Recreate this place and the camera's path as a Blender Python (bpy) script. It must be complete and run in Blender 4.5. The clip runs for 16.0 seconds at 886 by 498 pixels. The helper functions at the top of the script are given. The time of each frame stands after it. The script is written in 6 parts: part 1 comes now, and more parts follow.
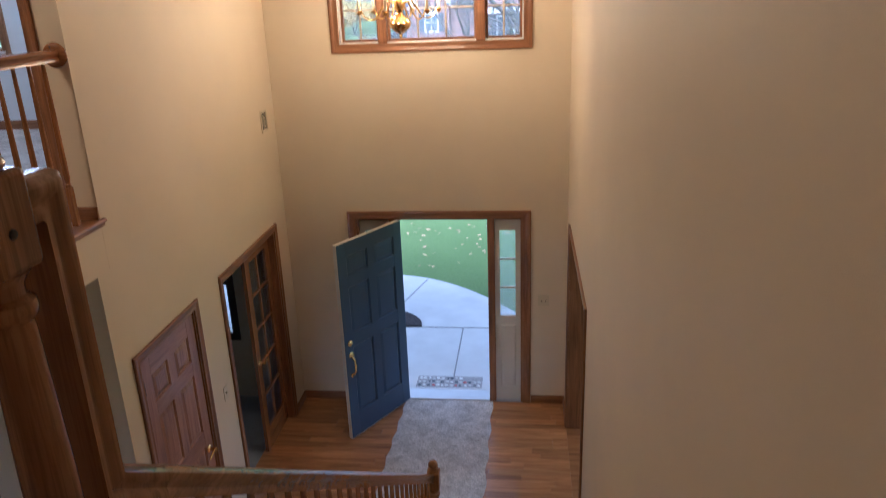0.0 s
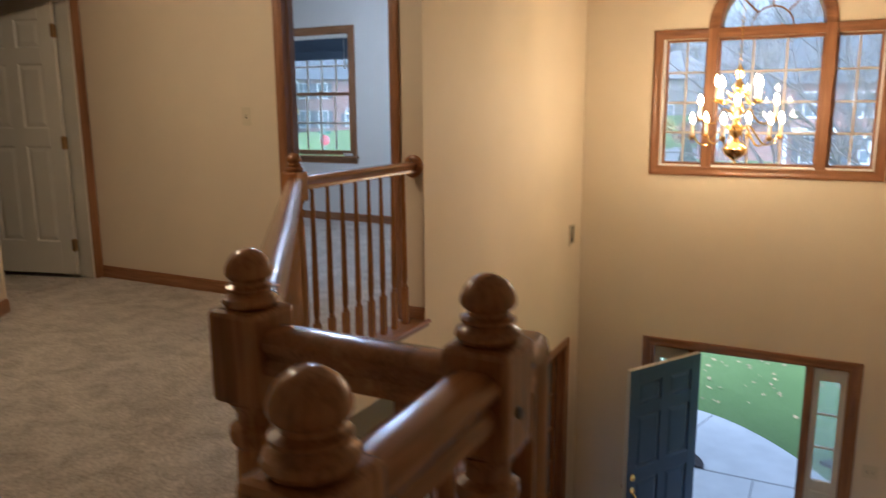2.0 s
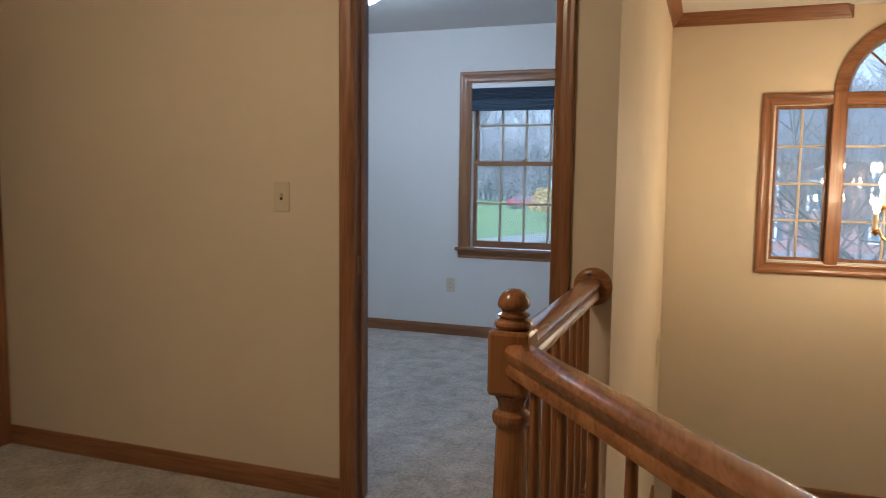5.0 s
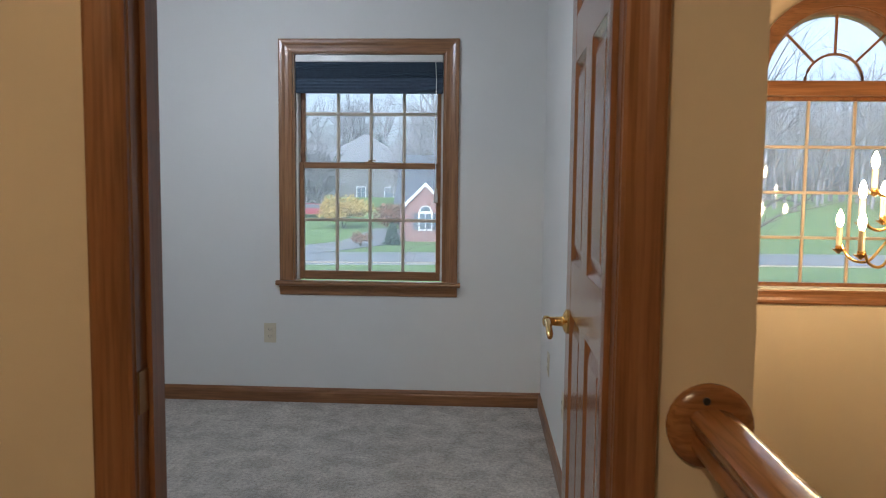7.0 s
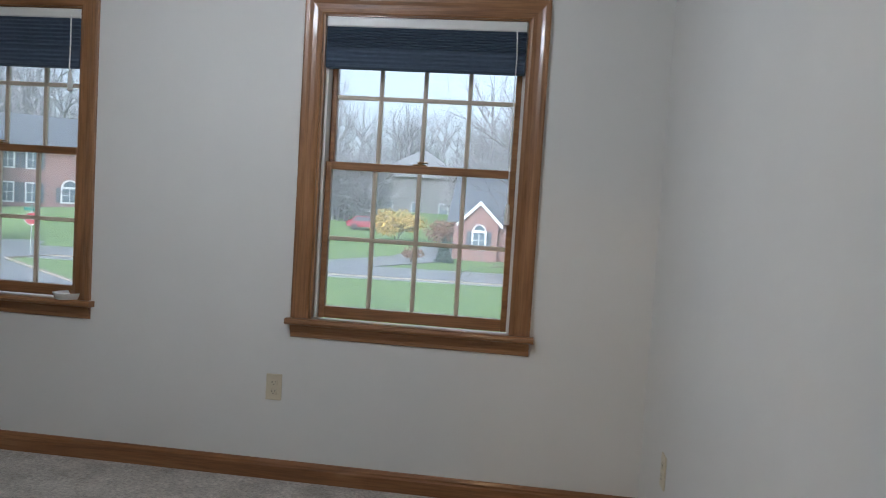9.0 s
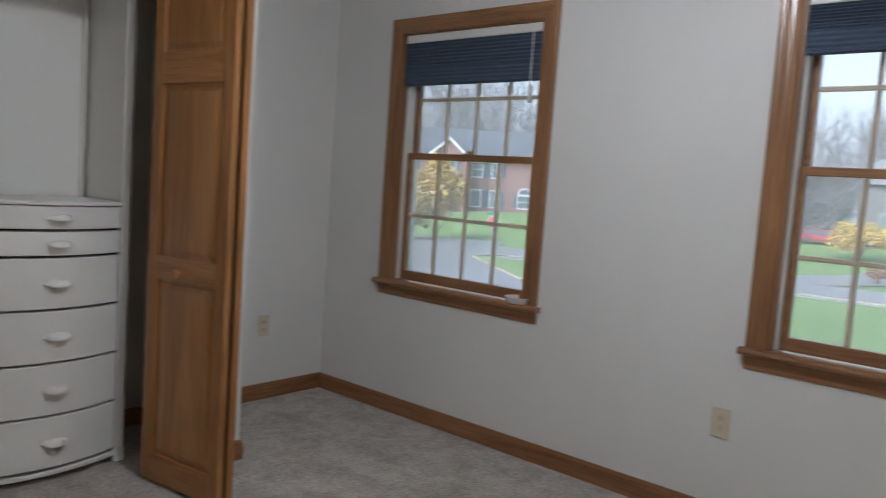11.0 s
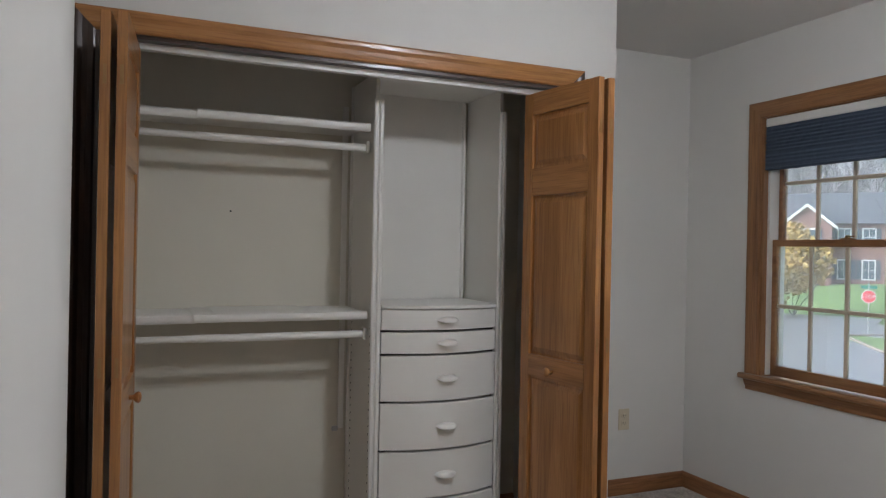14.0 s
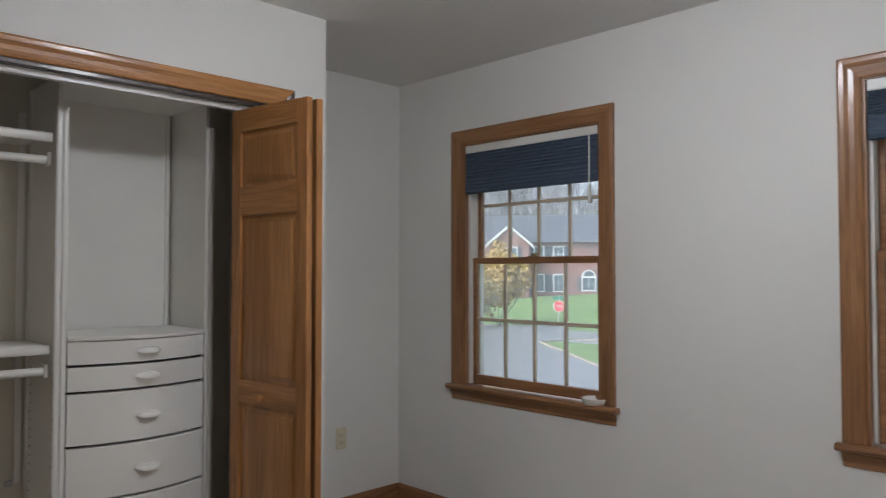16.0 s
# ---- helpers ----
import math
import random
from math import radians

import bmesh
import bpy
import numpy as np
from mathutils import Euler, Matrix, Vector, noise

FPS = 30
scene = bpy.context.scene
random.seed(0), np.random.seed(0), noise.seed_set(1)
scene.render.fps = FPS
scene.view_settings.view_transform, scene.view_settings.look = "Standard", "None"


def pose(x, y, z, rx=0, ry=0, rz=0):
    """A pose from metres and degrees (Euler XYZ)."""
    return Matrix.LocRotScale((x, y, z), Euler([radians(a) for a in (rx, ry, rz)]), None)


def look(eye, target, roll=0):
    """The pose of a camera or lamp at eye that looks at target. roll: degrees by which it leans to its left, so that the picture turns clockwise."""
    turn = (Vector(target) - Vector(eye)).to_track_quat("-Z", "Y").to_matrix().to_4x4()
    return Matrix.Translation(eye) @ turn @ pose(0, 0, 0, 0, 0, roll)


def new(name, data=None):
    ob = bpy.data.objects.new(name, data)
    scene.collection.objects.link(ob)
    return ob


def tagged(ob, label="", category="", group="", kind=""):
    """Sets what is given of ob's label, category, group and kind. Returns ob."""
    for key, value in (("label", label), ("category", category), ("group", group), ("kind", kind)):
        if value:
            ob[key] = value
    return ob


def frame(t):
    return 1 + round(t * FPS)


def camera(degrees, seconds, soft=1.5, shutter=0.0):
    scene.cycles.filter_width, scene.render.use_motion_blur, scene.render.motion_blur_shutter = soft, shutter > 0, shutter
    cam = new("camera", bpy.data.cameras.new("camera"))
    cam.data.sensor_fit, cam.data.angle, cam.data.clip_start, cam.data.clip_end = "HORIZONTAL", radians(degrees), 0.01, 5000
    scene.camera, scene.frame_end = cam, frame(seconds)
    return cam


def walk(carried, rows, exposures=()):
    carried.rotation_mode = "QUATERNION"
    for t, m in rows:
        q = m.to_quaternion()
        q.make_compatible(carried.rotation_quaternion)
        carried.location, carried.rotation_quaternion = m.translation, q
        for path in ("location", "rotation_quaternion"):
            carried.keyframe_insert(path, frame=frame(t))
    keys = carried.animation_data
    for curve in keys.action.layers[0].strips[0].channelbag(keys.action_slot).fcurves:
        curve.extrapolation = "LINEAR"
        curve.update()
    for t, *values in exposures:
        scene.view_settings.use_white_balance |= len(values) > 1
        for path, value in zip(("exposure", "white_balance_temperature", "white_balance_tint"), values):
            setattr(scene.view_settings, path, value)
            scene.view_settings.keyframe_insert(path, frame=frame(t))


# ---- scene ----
cam = camera(62.2, 16.0, 1.0, 0.3)
PATH = [
    (0, (2.454, -3.757, 1.175), (2.236, -1.885, 0.508), -2.2),
    (0.5, (2.446, -3.755, 1.132), (2.239, -1.958, 0.278), -1.4),
    (1, (2.435, -3.728, 1.112), (2.101, -1.963, 0.233), -1.4),
    (1.5, (2.298, -3.671, 1.192), (1.693, -1.88, 0.54), -1.0),
    (2, (2.093, -3.682, 1.25), (1.19, -1.938, 0.872), -0.4),
    (2.5, (1.859, -3.705, 1.294), (0.778, -2.037, 1.077), -0.3),
    (3, (1.572, -3.549, 1.291), (0.393, -1.94, 1.15), -0.8),
    (3.5, (1.235, -3.357, 1.284), (0.082, -1.729, 1.144), -0.9),
    (4, (0.942, -3.153, 1.284), (-0.155, -1.487, 1.148), -0.4),
    (4.5, (0.643, -2.852, 1.272), (-0.267, -1.078, 1.11), 0.0),
    (5, (0.358, -2.522, 1.281), (-0.315, -0.649, 1.091), 0.7),
    (5.2, (0.272, -2.386, 1.286), (-0.332, -0.488, 1.101), 0.6),
    (7.3, (-0.392, -0.927, 1.273), (-0.476, 1.065, 1.118), 0.8),
    (7.5, (-0.405, -0.798, 1.268), (-0.487, 1.196, 1.127), 1.0),
    (8, (-0.45, -0.466, 1.265), (-0.544, 1.528, 1.144), 2.7),
    (10.5, (-0.583, 0.287, 1.259), (-1.516, 2.052, 1.14), 3.6),
    (11, (-0.651, 0.252, 1.265), (-1.938, 1.773, 1.091), 4.0),
    (11.5, (-0.696, 0.198, 1.267), (-2.274, 1.408, 1.051), 3.1),
    (12, (-0.717, 0.178, 1.261), (-2.463, 1.117, 1.001), 1.9),
    (12.5, (-0.711, 0.165, 1.25), (-2.494, 1.007, 0.917), 1.6),
    (13, (-0.716, 0.169, 1.231), (-2.516, 0.976, 0.901), 1.2),
    (13.5, (-0.691, 0.154, 1.302), (-2.52, 0.946, 1.136), 1.3),
    (14, (-0.648, 0.14, 1.349), (-2.483, 0.935, 1.347), 1.1),
    (14.5, (-0.661, 0.133, 1.356), (-2.439, 1.047, 1.429), 0.7),
    (15, (-0.671, 0.161, 1.357), (-2.354, 1.237, 1.451), 0.4),
    (15.5, (-0.674, 0.177, 1.349), (-2.234, 1.425, 1.437), 0.3),
    (16, (-0.646, 0.207, 1.352), (-2.07, 1.61, 1.412), 0.0),
]
walk(cam, [(t, look(eye, target, roll)) for t, eye, target, roll in PATH],
     [(0, 1.7, 4450, 15), (0.5, 2.05, 4600, 14), (1.0, 2.3, 4550, 13), (1.5, 2.0, 4500, 10), (2.5, 1.35, 4850, 9), (3.5, 1.4, 4700, 8), (4.5, 1.25, 4600, 8),
      (5.2, 1.25, 4700, 8), (6.6, 1.2, 5000, 8), (7.3, 1.15, 5250, 9), (8.2, 1.15, 5350, 9), (10.4, 1.25, 5500, 11), (11.2, 1.28, 5550, 12),
      (12.0, 1.62, 5600, 12), (12.8, 1.52, 5650, 12), (13.8, 1.35, 5700, 12), (15.2, 1.42, 5700, 12), (16, 1.27, 5700, 12)])

# ---- world: overcast late-autumn daylight ----
world = bpy.data.worlds.new("overcast_sky")
scene.world = world
world.use_nodes = True
wn = world.node_tree.nodes
wl = world.node_tree.links
sky = wn.new("ShaderNodeTexSky")
sky.sky_type = "NISHITA"
sky.sun_disc = False
sky.sun_elevation, sky.sun_rotation = radians(28), radians(200)
sky.air_density, sky.dust_density = 1.0, 4.0
hsv = wn.new("ShaderNodeHueSaturation")
hsv.inputs["Saturation"].default_value = 0.30
wl.new(sky.outputs[0], hsv.inputs["Color"])
wl.new(hsv.outputs[0], wn["Background"].inputs["Color"])
wn["Background"].inputs["Strength"].default_value = 0.15

sun_data = bpy.data.lights.new("sun", "SUN")
sun_data.energy, sun_data.angle, sun_data.color = 1.5, radians(25), (1.0, 0.97, 0.92)
sun = new("sun", sun_data)
sun.matrix_world = look((0, -20, 40), (0, 10, 0))

BULB, DOME_BED, HALL_FILL = 98.0, 38.0, 39.0      # emission strengths of the lit lamps; the hall one is added fill


# ---- materials ----
def nodes_of(name):
    m = bpy.data.materials.new(name)
    m.use_nodes = True
    t = m.node_tree
    return m, t.nodes, t.links, t.nodes["Principled BSDF"]


def coords(n, l, scale, kind="Object"):
    tc = n.new("ShaderNodeTexCoord")
    mp = n.new("ShaderNodeMapping")
    mp.inputs["Scale"].default_value = scale
    l.new(tc.outputs[kind], mp.inputs["Vector"])
    return mp.outputs["Vector"]


def ramp(n, l, fac, stops):
    r = n.new("ShaderNodeValToRGB")
    while len(r.color_ramp.elements) < len(stops):
        r.color_ramp.elements.new(0.5)
    for e, (p, c) in zip(r.color_ramp.elements, stops):
        e.position, e.color = p, (*c, 1)
    l.new(fac, r.inputs["Fac"])
    return r.outputs["Color"]


def noise_tex(n, l, vec, scale, detail=4.0, rough=0.55, dist=0.0):
    t = n.new("ShaderNodeTexNoise")
    t.inputs["Scale"].default_value, t.inputs["Detail"].default_value = scale, detail
    t.inputs["Roughness"].default_value, t.inputs["Distortion"].default_value = rough, dist
    if vec:
        l.new(vec, t.inputs["Vector"])
    return t.outputs["Fac"]


def bump(n, l, b, height, strength, distance=0.01):
    k = n.new("ShaderNodeBump")
    k.inputs["Strength"].default_value, k.inputs["Distance"].default_value = strength, distance
    l.new(height, k.inputs["Height"])
    l.new(k.outputs["Normal"], b.inputs["Normal"])


def mix(n, l, fac, a, b, mode="MIX"):
    m = n.new("ShaderNodeMix")
    m.data_type, m.blend_type = "RGBA", mode
    for sock, v in ((m.inputs["Factor"], fac), (m.inputs[6], a), (m.inputs[7], b)):
        if isinstance(v, (int, float)):
            sock.default_value = v
        elif isinstance(v, tuple):
            sock.default_value = (*v, 1)
        else:
            l.new(v, sock)
    return m.outputs[2]


def plain(name, color, rough=0.5, metal=0.0, var=0.06, scale=6.0, bumps=0.0, bscale=120.0, spec=0.5):
    m, n, l, b = nodes_of(name)
    v = coords(n, l, (1, 1, 1))
    f = noise_tex(n, l, v, scale, 5)
    lo, hi = tuple(c * (1 - var) for c in color), tuple(min(1, c * (1 + var)) for c in color)
    l.new(ramp(n, l, f, [(0.3, lo), (0.7, hi)]), b.inputs["Base Color"])
    b.inputs["Roughness"].default_value, b.inputs["Metallic"].default_value = rough, metal
    b.inputs["Specular IOR Level"].default_value = spec
    if bumps:
        bump(n, l, b, noise_tex(n, l, v, bscale, 4), bumps, 0.004)
    return m


def wood(name, dark, mid, light, axis, rough=0.35, grain=1.0, per_object=0.0, coat=0.25):
    """Oak: fibres stretched along an axis, with cathedral rings and fine pores."""
    m, n, l, b = nodes_of(name)
    s = [14.0, 14.0, 14.0]
    s["xyz".index(axis)] = 1.1
    v = coords(n, l, tuple(s))
    fine = [160.0, 160.0, 160.0]
    fine["xyz".index(axis)] = 5.0
    vf = coords(n, l, tuple(fine))
    if per_object:
        info = n.new("ShaderNodeObjectInfo")
        add = n.new("ShaderNodeVectorMath")
        add.operation = "ADD"
        mul = n.new("ShaderNodeMath")
        mul.operation = "MULTIPLY"
        mul.inputs[1].default_value = 90.0
        l.new(info.outputs["Random"], mul.inputs[0])
        l.new(v, add.inputs[0])
        l.new(mul.outputs[0], add.inputs[1])
        v = add.outputs[0]
    rings = noise_tex(n, l, v, 1.0, 3, 0.6, 1.2)
    base = ramp(n, l, rings, [(0.25, dark), (0.5, mid), (0.75, light)])
    pores = noise_tex(n, l, vf, 1.0, 2, 0.6)
    pr = ramp(n, l, pores, [(0.38, (0.62, 0.58, 0.55)), (0.52, (1, 1, 1))])
    c = mix(n, l, 0.55 * grain, base, pr, "MULTIPLY")
    if per_object:
        tint = ramp(n, l, info.outputs["Random"], [(0.0, (0.72, 0.68, 0.62)), (0.5, (1, 1, 1)), (1.0, (1.18, 1.12, 1.05))])
        c = mix(n, l, per_object, c, tint, "MULTIPLY")
    l.new(c, b.inputs["Base Color"])
    b.inputs["Roughness"].default_value = rough
    b.inputs["Coat Weight"].default_value, b.inputs["Coat Roughness"].default_value = coat, 0.12
    bump(n, l, b, pores, 0.05, 0.002)
    return m


def carpet(name, a, bcol):
    m, n, l, b = nodes_of(name)
    v = coords(n, l, (1, 1, 1))
    pile = noise_tex(n, l, v, 62.0, 5, 0.8)
    tread = noise_tex(n, l, v, 7.0, 6, 0.72, 0.5)
    big = noise_tex(n, l, v, 0.9, 3)
    c1 = ramp(n, l, tread, [(0.36, tuple(x * 0.8 for x in a)), (0.6, bcol)])
    c2 = ramp(n, l, pile, [(0.36, (0.52, 0.50, 0.47)), (0.5, (0.9, 0.89, 0.87)), (0.62, (1.2, 1.18, 1.15))])
    c3 = ramp(n, l, big, [(0.35, (0.9, 0.9, 0.9)), (0.65, (1.05, 1.05, 1.05))])
    l.new(mix(n, l, 1.0, mix(n, l, 0.9, c1, c2, "MULTIPLY"), c3, "MULTIPLY"), b.inputs["Base Color"])
    b.inputs["Roughness"].default_value = 0.95
    b.inputs["Specular IOR Level"].default_value = 0.1
    b.inputs["Sheen Weight"].default_value = 0.25
    add = n.new("ShaderNodeMath")
    add.operation = "MULTIPLY_ADD"
    add.inputs[1].default_value = 0.8
    l.new(tread, add.inputs[0])
    l.new(pile, add.inputs[2])
    bump(n, l, b, add.outputs[0], 0.9, 0.012)
    return m


def glowing(name, color, strength):
    m, n, l, b = nodes_of(name)
    b.inputs["Base Color"].default_value = (*color, 1)
    b.inputs["Emission Color"].default_value = (*color, 1)
    b.inputs["Emission Strength"].default_value = strength
    return m


def pane_glass(name, haze=0.16):
    m, n, l, b = nodes_of(name)
    n.remove(b)
    tr, gl = n.new("ShaderNodeBsdfTransparent"), n.new("ShaderNodeBsdfGlossy")
    tr.inputs["Color"].default_value = (0.97, 0.985, 0.98, 1)
    gl.inputs["Roughness"].default_value = 0.02
    fr = n.new("ShaderNodeFresnel")
    fr.inputs["IOR"].default_value = 1.45
    # translucent bluish veil: the outdoor haze is put into the glass
    veil = n.new("ShaderNodeBsdfTranslucent")
    veil.inputs["Color"].default_value = (0.9, 0.93, 1.0, 1)
    veil_mix = n.new("ShaderNodeMixShader")
    veil_mix.inputs[0].default_value = haze
    l.new(tr.outputs[0], veil_mix.inputs[1])
    l.new(veil.outputs[0], veil_mix.inputs[2])
    mx = n.new("ShaderNodeMixShader")
    l.new(fr.outputs[0], mx.inputs[0])
    l.new(veil_mix.outputs[0], mx.inputs[1])
    l.new(gl.outputs[0], mx.inputs[2])
    l.new(mx.outputs[0], n["Material Output"].inputs["Surface"])
    return m


OAK = dict(dark=(0.15, 0.062, 0.022), mid=(0.26, 0.115, 0.042), light=(0.34, 0.165, 0.068))
M_TRIM = {a: wood("stained_oak_trim_" + a, axis=a, **OAK) for a in "xyz"}
M_DOOR = {a: wood("oak_door_" + a, (0.23, 0.09, 0.026), (0.285, 0.12, 0.036), (0.34, 0.15, 0.049), a, 0.22, 0.5, coat=0.6) for a in "xyz"}
M_BIF = {a: wood("bifold_oak_" + a, (0.26, 0.11, 0.029), (0.40, 0.18, 0.052), (0.50, 0.25, 0.082), a, 0.33) for a in "xyz"}
M_WIN = {a: wood("window_oak_" + a, (0.19, 0.085, 0.032), (0.29, 0.14, 0.055), (0.37, 0.19, 0.08), a, 0.35) for a in "xyz"}
M_RAIL = {a: wood("rail_oak_" + a, (0.17, 0.068, 0.018), (0.30, 0.126, 0.037), (0.40, 0.185, 0.06), a, 0.24) for a in "xyz"}
M_PLANK = wood("oak_floor_plank", (0.25, 0.10, 0.03), (0.46, 0.22, 0.078), (0.63, 0.35, 0.14), "x", 0.3, 0.9, per_object=0.95)
# dark oak stain with the closet opening's shade put into the colour
M_DARKWOOD_SHADED = wood("shaded_closet_casing", (0.03, 0.016, 0.01), (0.05, 0.027, 0.017), (0.07, 0.04, 0.026), "z", 0.4)
M_HALL = plain("cream_wall_paint", (0.70, 0.607, 0.458), 0.62, var=0.025, scale=1.6, bumps=0.12, bscale=260)
M_BED = plain("offwhite_wall_paint", (0.72, 0.705, 0.67), 0.65, var=0.02, scale=1.6, bumps=0.12, bscale=260)
M_CEIL = plain("ceiling_paint", (0.78, 0.77, 0.75), 0.8, var=0.02, scale=2.0, bumps=0.15, bscale=200)
M_WHITE = plain("white_laminate", (0.80, 0.785, 0.735), 0.35, var=0.02, scale=3.0)
M_WDOOR = plain("white_door_paint", (0.66, 0.63, 0.55), 0.35, var=0.02, scale=3.0)
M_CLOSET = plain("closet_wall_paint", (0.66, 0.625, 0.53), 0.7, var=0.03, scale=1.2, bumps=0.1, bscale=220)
M_CARPET = carpet("beige_carpet", (0.47, 0.42, 0.36), (0.60, 0.55, 0.49))
M_RUG = carpet("grey_runner", (0.62, 0.61, 0.60), (0.76, 0.75, 0.74))
M_BRASS = plain("polished_brass", (0.85, 0.58, 0.20), 0.16, 1.0, 0.04)
M_OLDBRASS = plain("aged_brass", (0.36, 0.22, 0.10), 0.4, 1.0, 0.15, 30)
M_STEEL = plain("grey_metal", (0.5, 0.5, 0.5), 0.35, 1.0, 0.05)
M_BLUE = plain("navy_door_paint", (0.035, 0.062, 0.115), 0.38, var=0.06, scale=4, bumps=0.06, bscale=150)
M_SHADE = plain("slate_blue_cellular_fabric", (0.06, 0.085, 0.125), 0.85, var=0.08, scale=40)
M_VINYL = plain("offwhite_vinyl", (0.74, 0.73, 0.69), 0.4, var=0.02)
M_PLATE = plain("almond_plastic", (0.62, 0.55, 0.40), 0.35, var=0.02)
M_SLOT = plain("dark_slot", (0.03, 0.028, 0.025), 0.6, var=0.1)
M_GLASS = pane_glass("window_glass")
M_BULB = glowing("candle_bulb_glow", (1.0, 0.62, 0.27), BULB)
M_DOME = glowing("dome_glass_glow", (1.0, 0.965, 0.91), DOME_BED)
# glow of the added hall lamp, which stays out of view
M_HALLFILL = glowing("hall_fill_glow", (1.0, 0.64, 0.30), HALL_FILL)
M_CANDLE = plain("ivory_candle_sleeve", (0.75, 0.66, 0.48), 0.5, var=0.03)


# ---- builders ----
def box(bm, a, b, bev=0.0, seg=1):
    lo, hi = [min(p, q) for p, q in zip(a, b)], [max(p, q) for p, q in zip(a, b)]
    vs = [bm.verts.new((x, y, z)) for x in (lo[0], hi[0]) for y in (lo[1], hi[1]) for z in (lo[2], hi[2])]
    fs = [bm.faces.new([vs[i] for i in f]) for f in ((0, 1, 3, 2), (4, 6, 7, 5), (0, 4, 5, 1), (2, 3, 7, 6), (0, 2, 6, 4), (1, 5, 7, 3))]
    if bev:
        es = list({e for f in fs for e in f.edges})
        bmesh.ops.bevel(bm, geom=es, offset=bev, segments=seg, affect="EDGES", profile=0.5)
    return vs


def prism(bm, poly, z0, z1):
    """A flat polygon (counter-clockwise, x and y) drawn out from z0 to z1."""
    lo = [bm.verts.new((x, y, z0)) for x, y in poly]
    hi = [bm.verts.new((x, y, z1)) for x, y in poly]
    bm.faces.new(lo[::-1])
    bm.faces.new(hi)
    for i in range(len(poly)):
        j = (i + 1) % len(poly)
        bm.faces.new((lo[i], lo[j], hi[j], hi[i]))


def lathe(bm, prof, seg=16, at=(0, 0, 0), tilt=None):
    """Rings of (radius, height) turned about the upright axis."""
    rings = []
    m = tilt or Matrix.Identity(3)
    for r, z in prof:
        rings.append([bm.verts.new(Vector(at) + m @ Vector((r * math.cos(2 * math.pi * i / seg), r * math.sin(2 * math.pi * i / seg), z))) for i in range(seg)])
    for a, b in zip(rings, rings[1:]):
        for i in range(seg):
            j = (i + 1) % seg
            bm.faces.new((a[i], a[j], b[j], b[i]))
    bm.faces.new(rings[0][::-1])
    bm.faces.new(rings[-1])


def tube(bm, pts, rad, seg=8):
    """A round bar along points; rad may be a list."""
    pts = [Vector(p) for p in pts]
    rads = rad if isinstance(rad, list) else [rad] * len(pts)
    rings = []
    up = Vector((0, 0, 1))
    for i, p in enumerate(pts):
        d = (pts[min(i + 1, len(pts) - 1)] - pts[max(i - 1, 0)]).normalized()
        ref = up if abs(d.z) < 0.95 else Vector((1, 0, 0))
        u = d.cross(ref).normalized()
        w = u.cross(d).normalized()
        rings.append([bm.verts.new(p + rads[i] * (math.cos(2 * math.pi * k / seg) * u + math.sin(2 * math.pi * k / seg) * w)) for k in range(seg)])
    for a, b in zip(rings, rings[1:]):
        for k in range(seg):
            j = (k + 1) % seg
            bm.faces.new((a[k], a[j], b[j], b[k]))
    bm.faces.new(rings[0][::-1])
    bm.faces.new(rings[-1])


def loft(bm, rings):
    """Joins rings of points (equal counts) into a closed skin with end caps."""
    vr = [[bm.verts.new(p) for p in r] for r in rings]
    for a, b in zip(vr, vr[1:]):
        for k in range(len(a)):
            j = (k + 1) % len(a)
            bm.faces.new((a[k], a[j], b[j], b[k]))
    bm.faces.new(vr[0][::-1])
    bm.faces.new(vr[-1])


def part(name, bm, material, parent=None, label="", smooth=False, world=None):
    """Links a bmesh as one mesh object. world: the thing's pose, when bm is in world coordinates."""
    if world is not None:
        bm.transform(world.inverted())
    bmesh.ops.recalc_face_normals(bm, faces=bm.faces[:])
    me = bpy.data.meshes.new(name)
    bm.to_mesh(me)
    bm.free()
    me.materials.append(material)
    if smooth:
        for p in me.polygons:
            p.use_smooth = True
        me.set_sharp_from_angle(angle=radians(38))
    ob = new(name, me)
    if parent:
        ob.parent = parent
    return tagged(ob, label=label) if label else ob


def thing(name, label, category, m=None, group="", kind=""):
    ob = new(name)
    ob.empty_display_size = 0.1
    if m is not None:
        ob.matrix_world = m
    return tagged(ob, label, category, group, kind)


def boxes(name, items, material, parent=None, label="", bev=0.0, world=None, smooth=False):
    bm = bmesh.new()
    for a, b in items:
        box(bm, a, b, bev)
    return part(name, bm, material, parent, label, smooth, world)


def structure(ob, label, category):
    return tagged(ob, label, category, kind="structure")


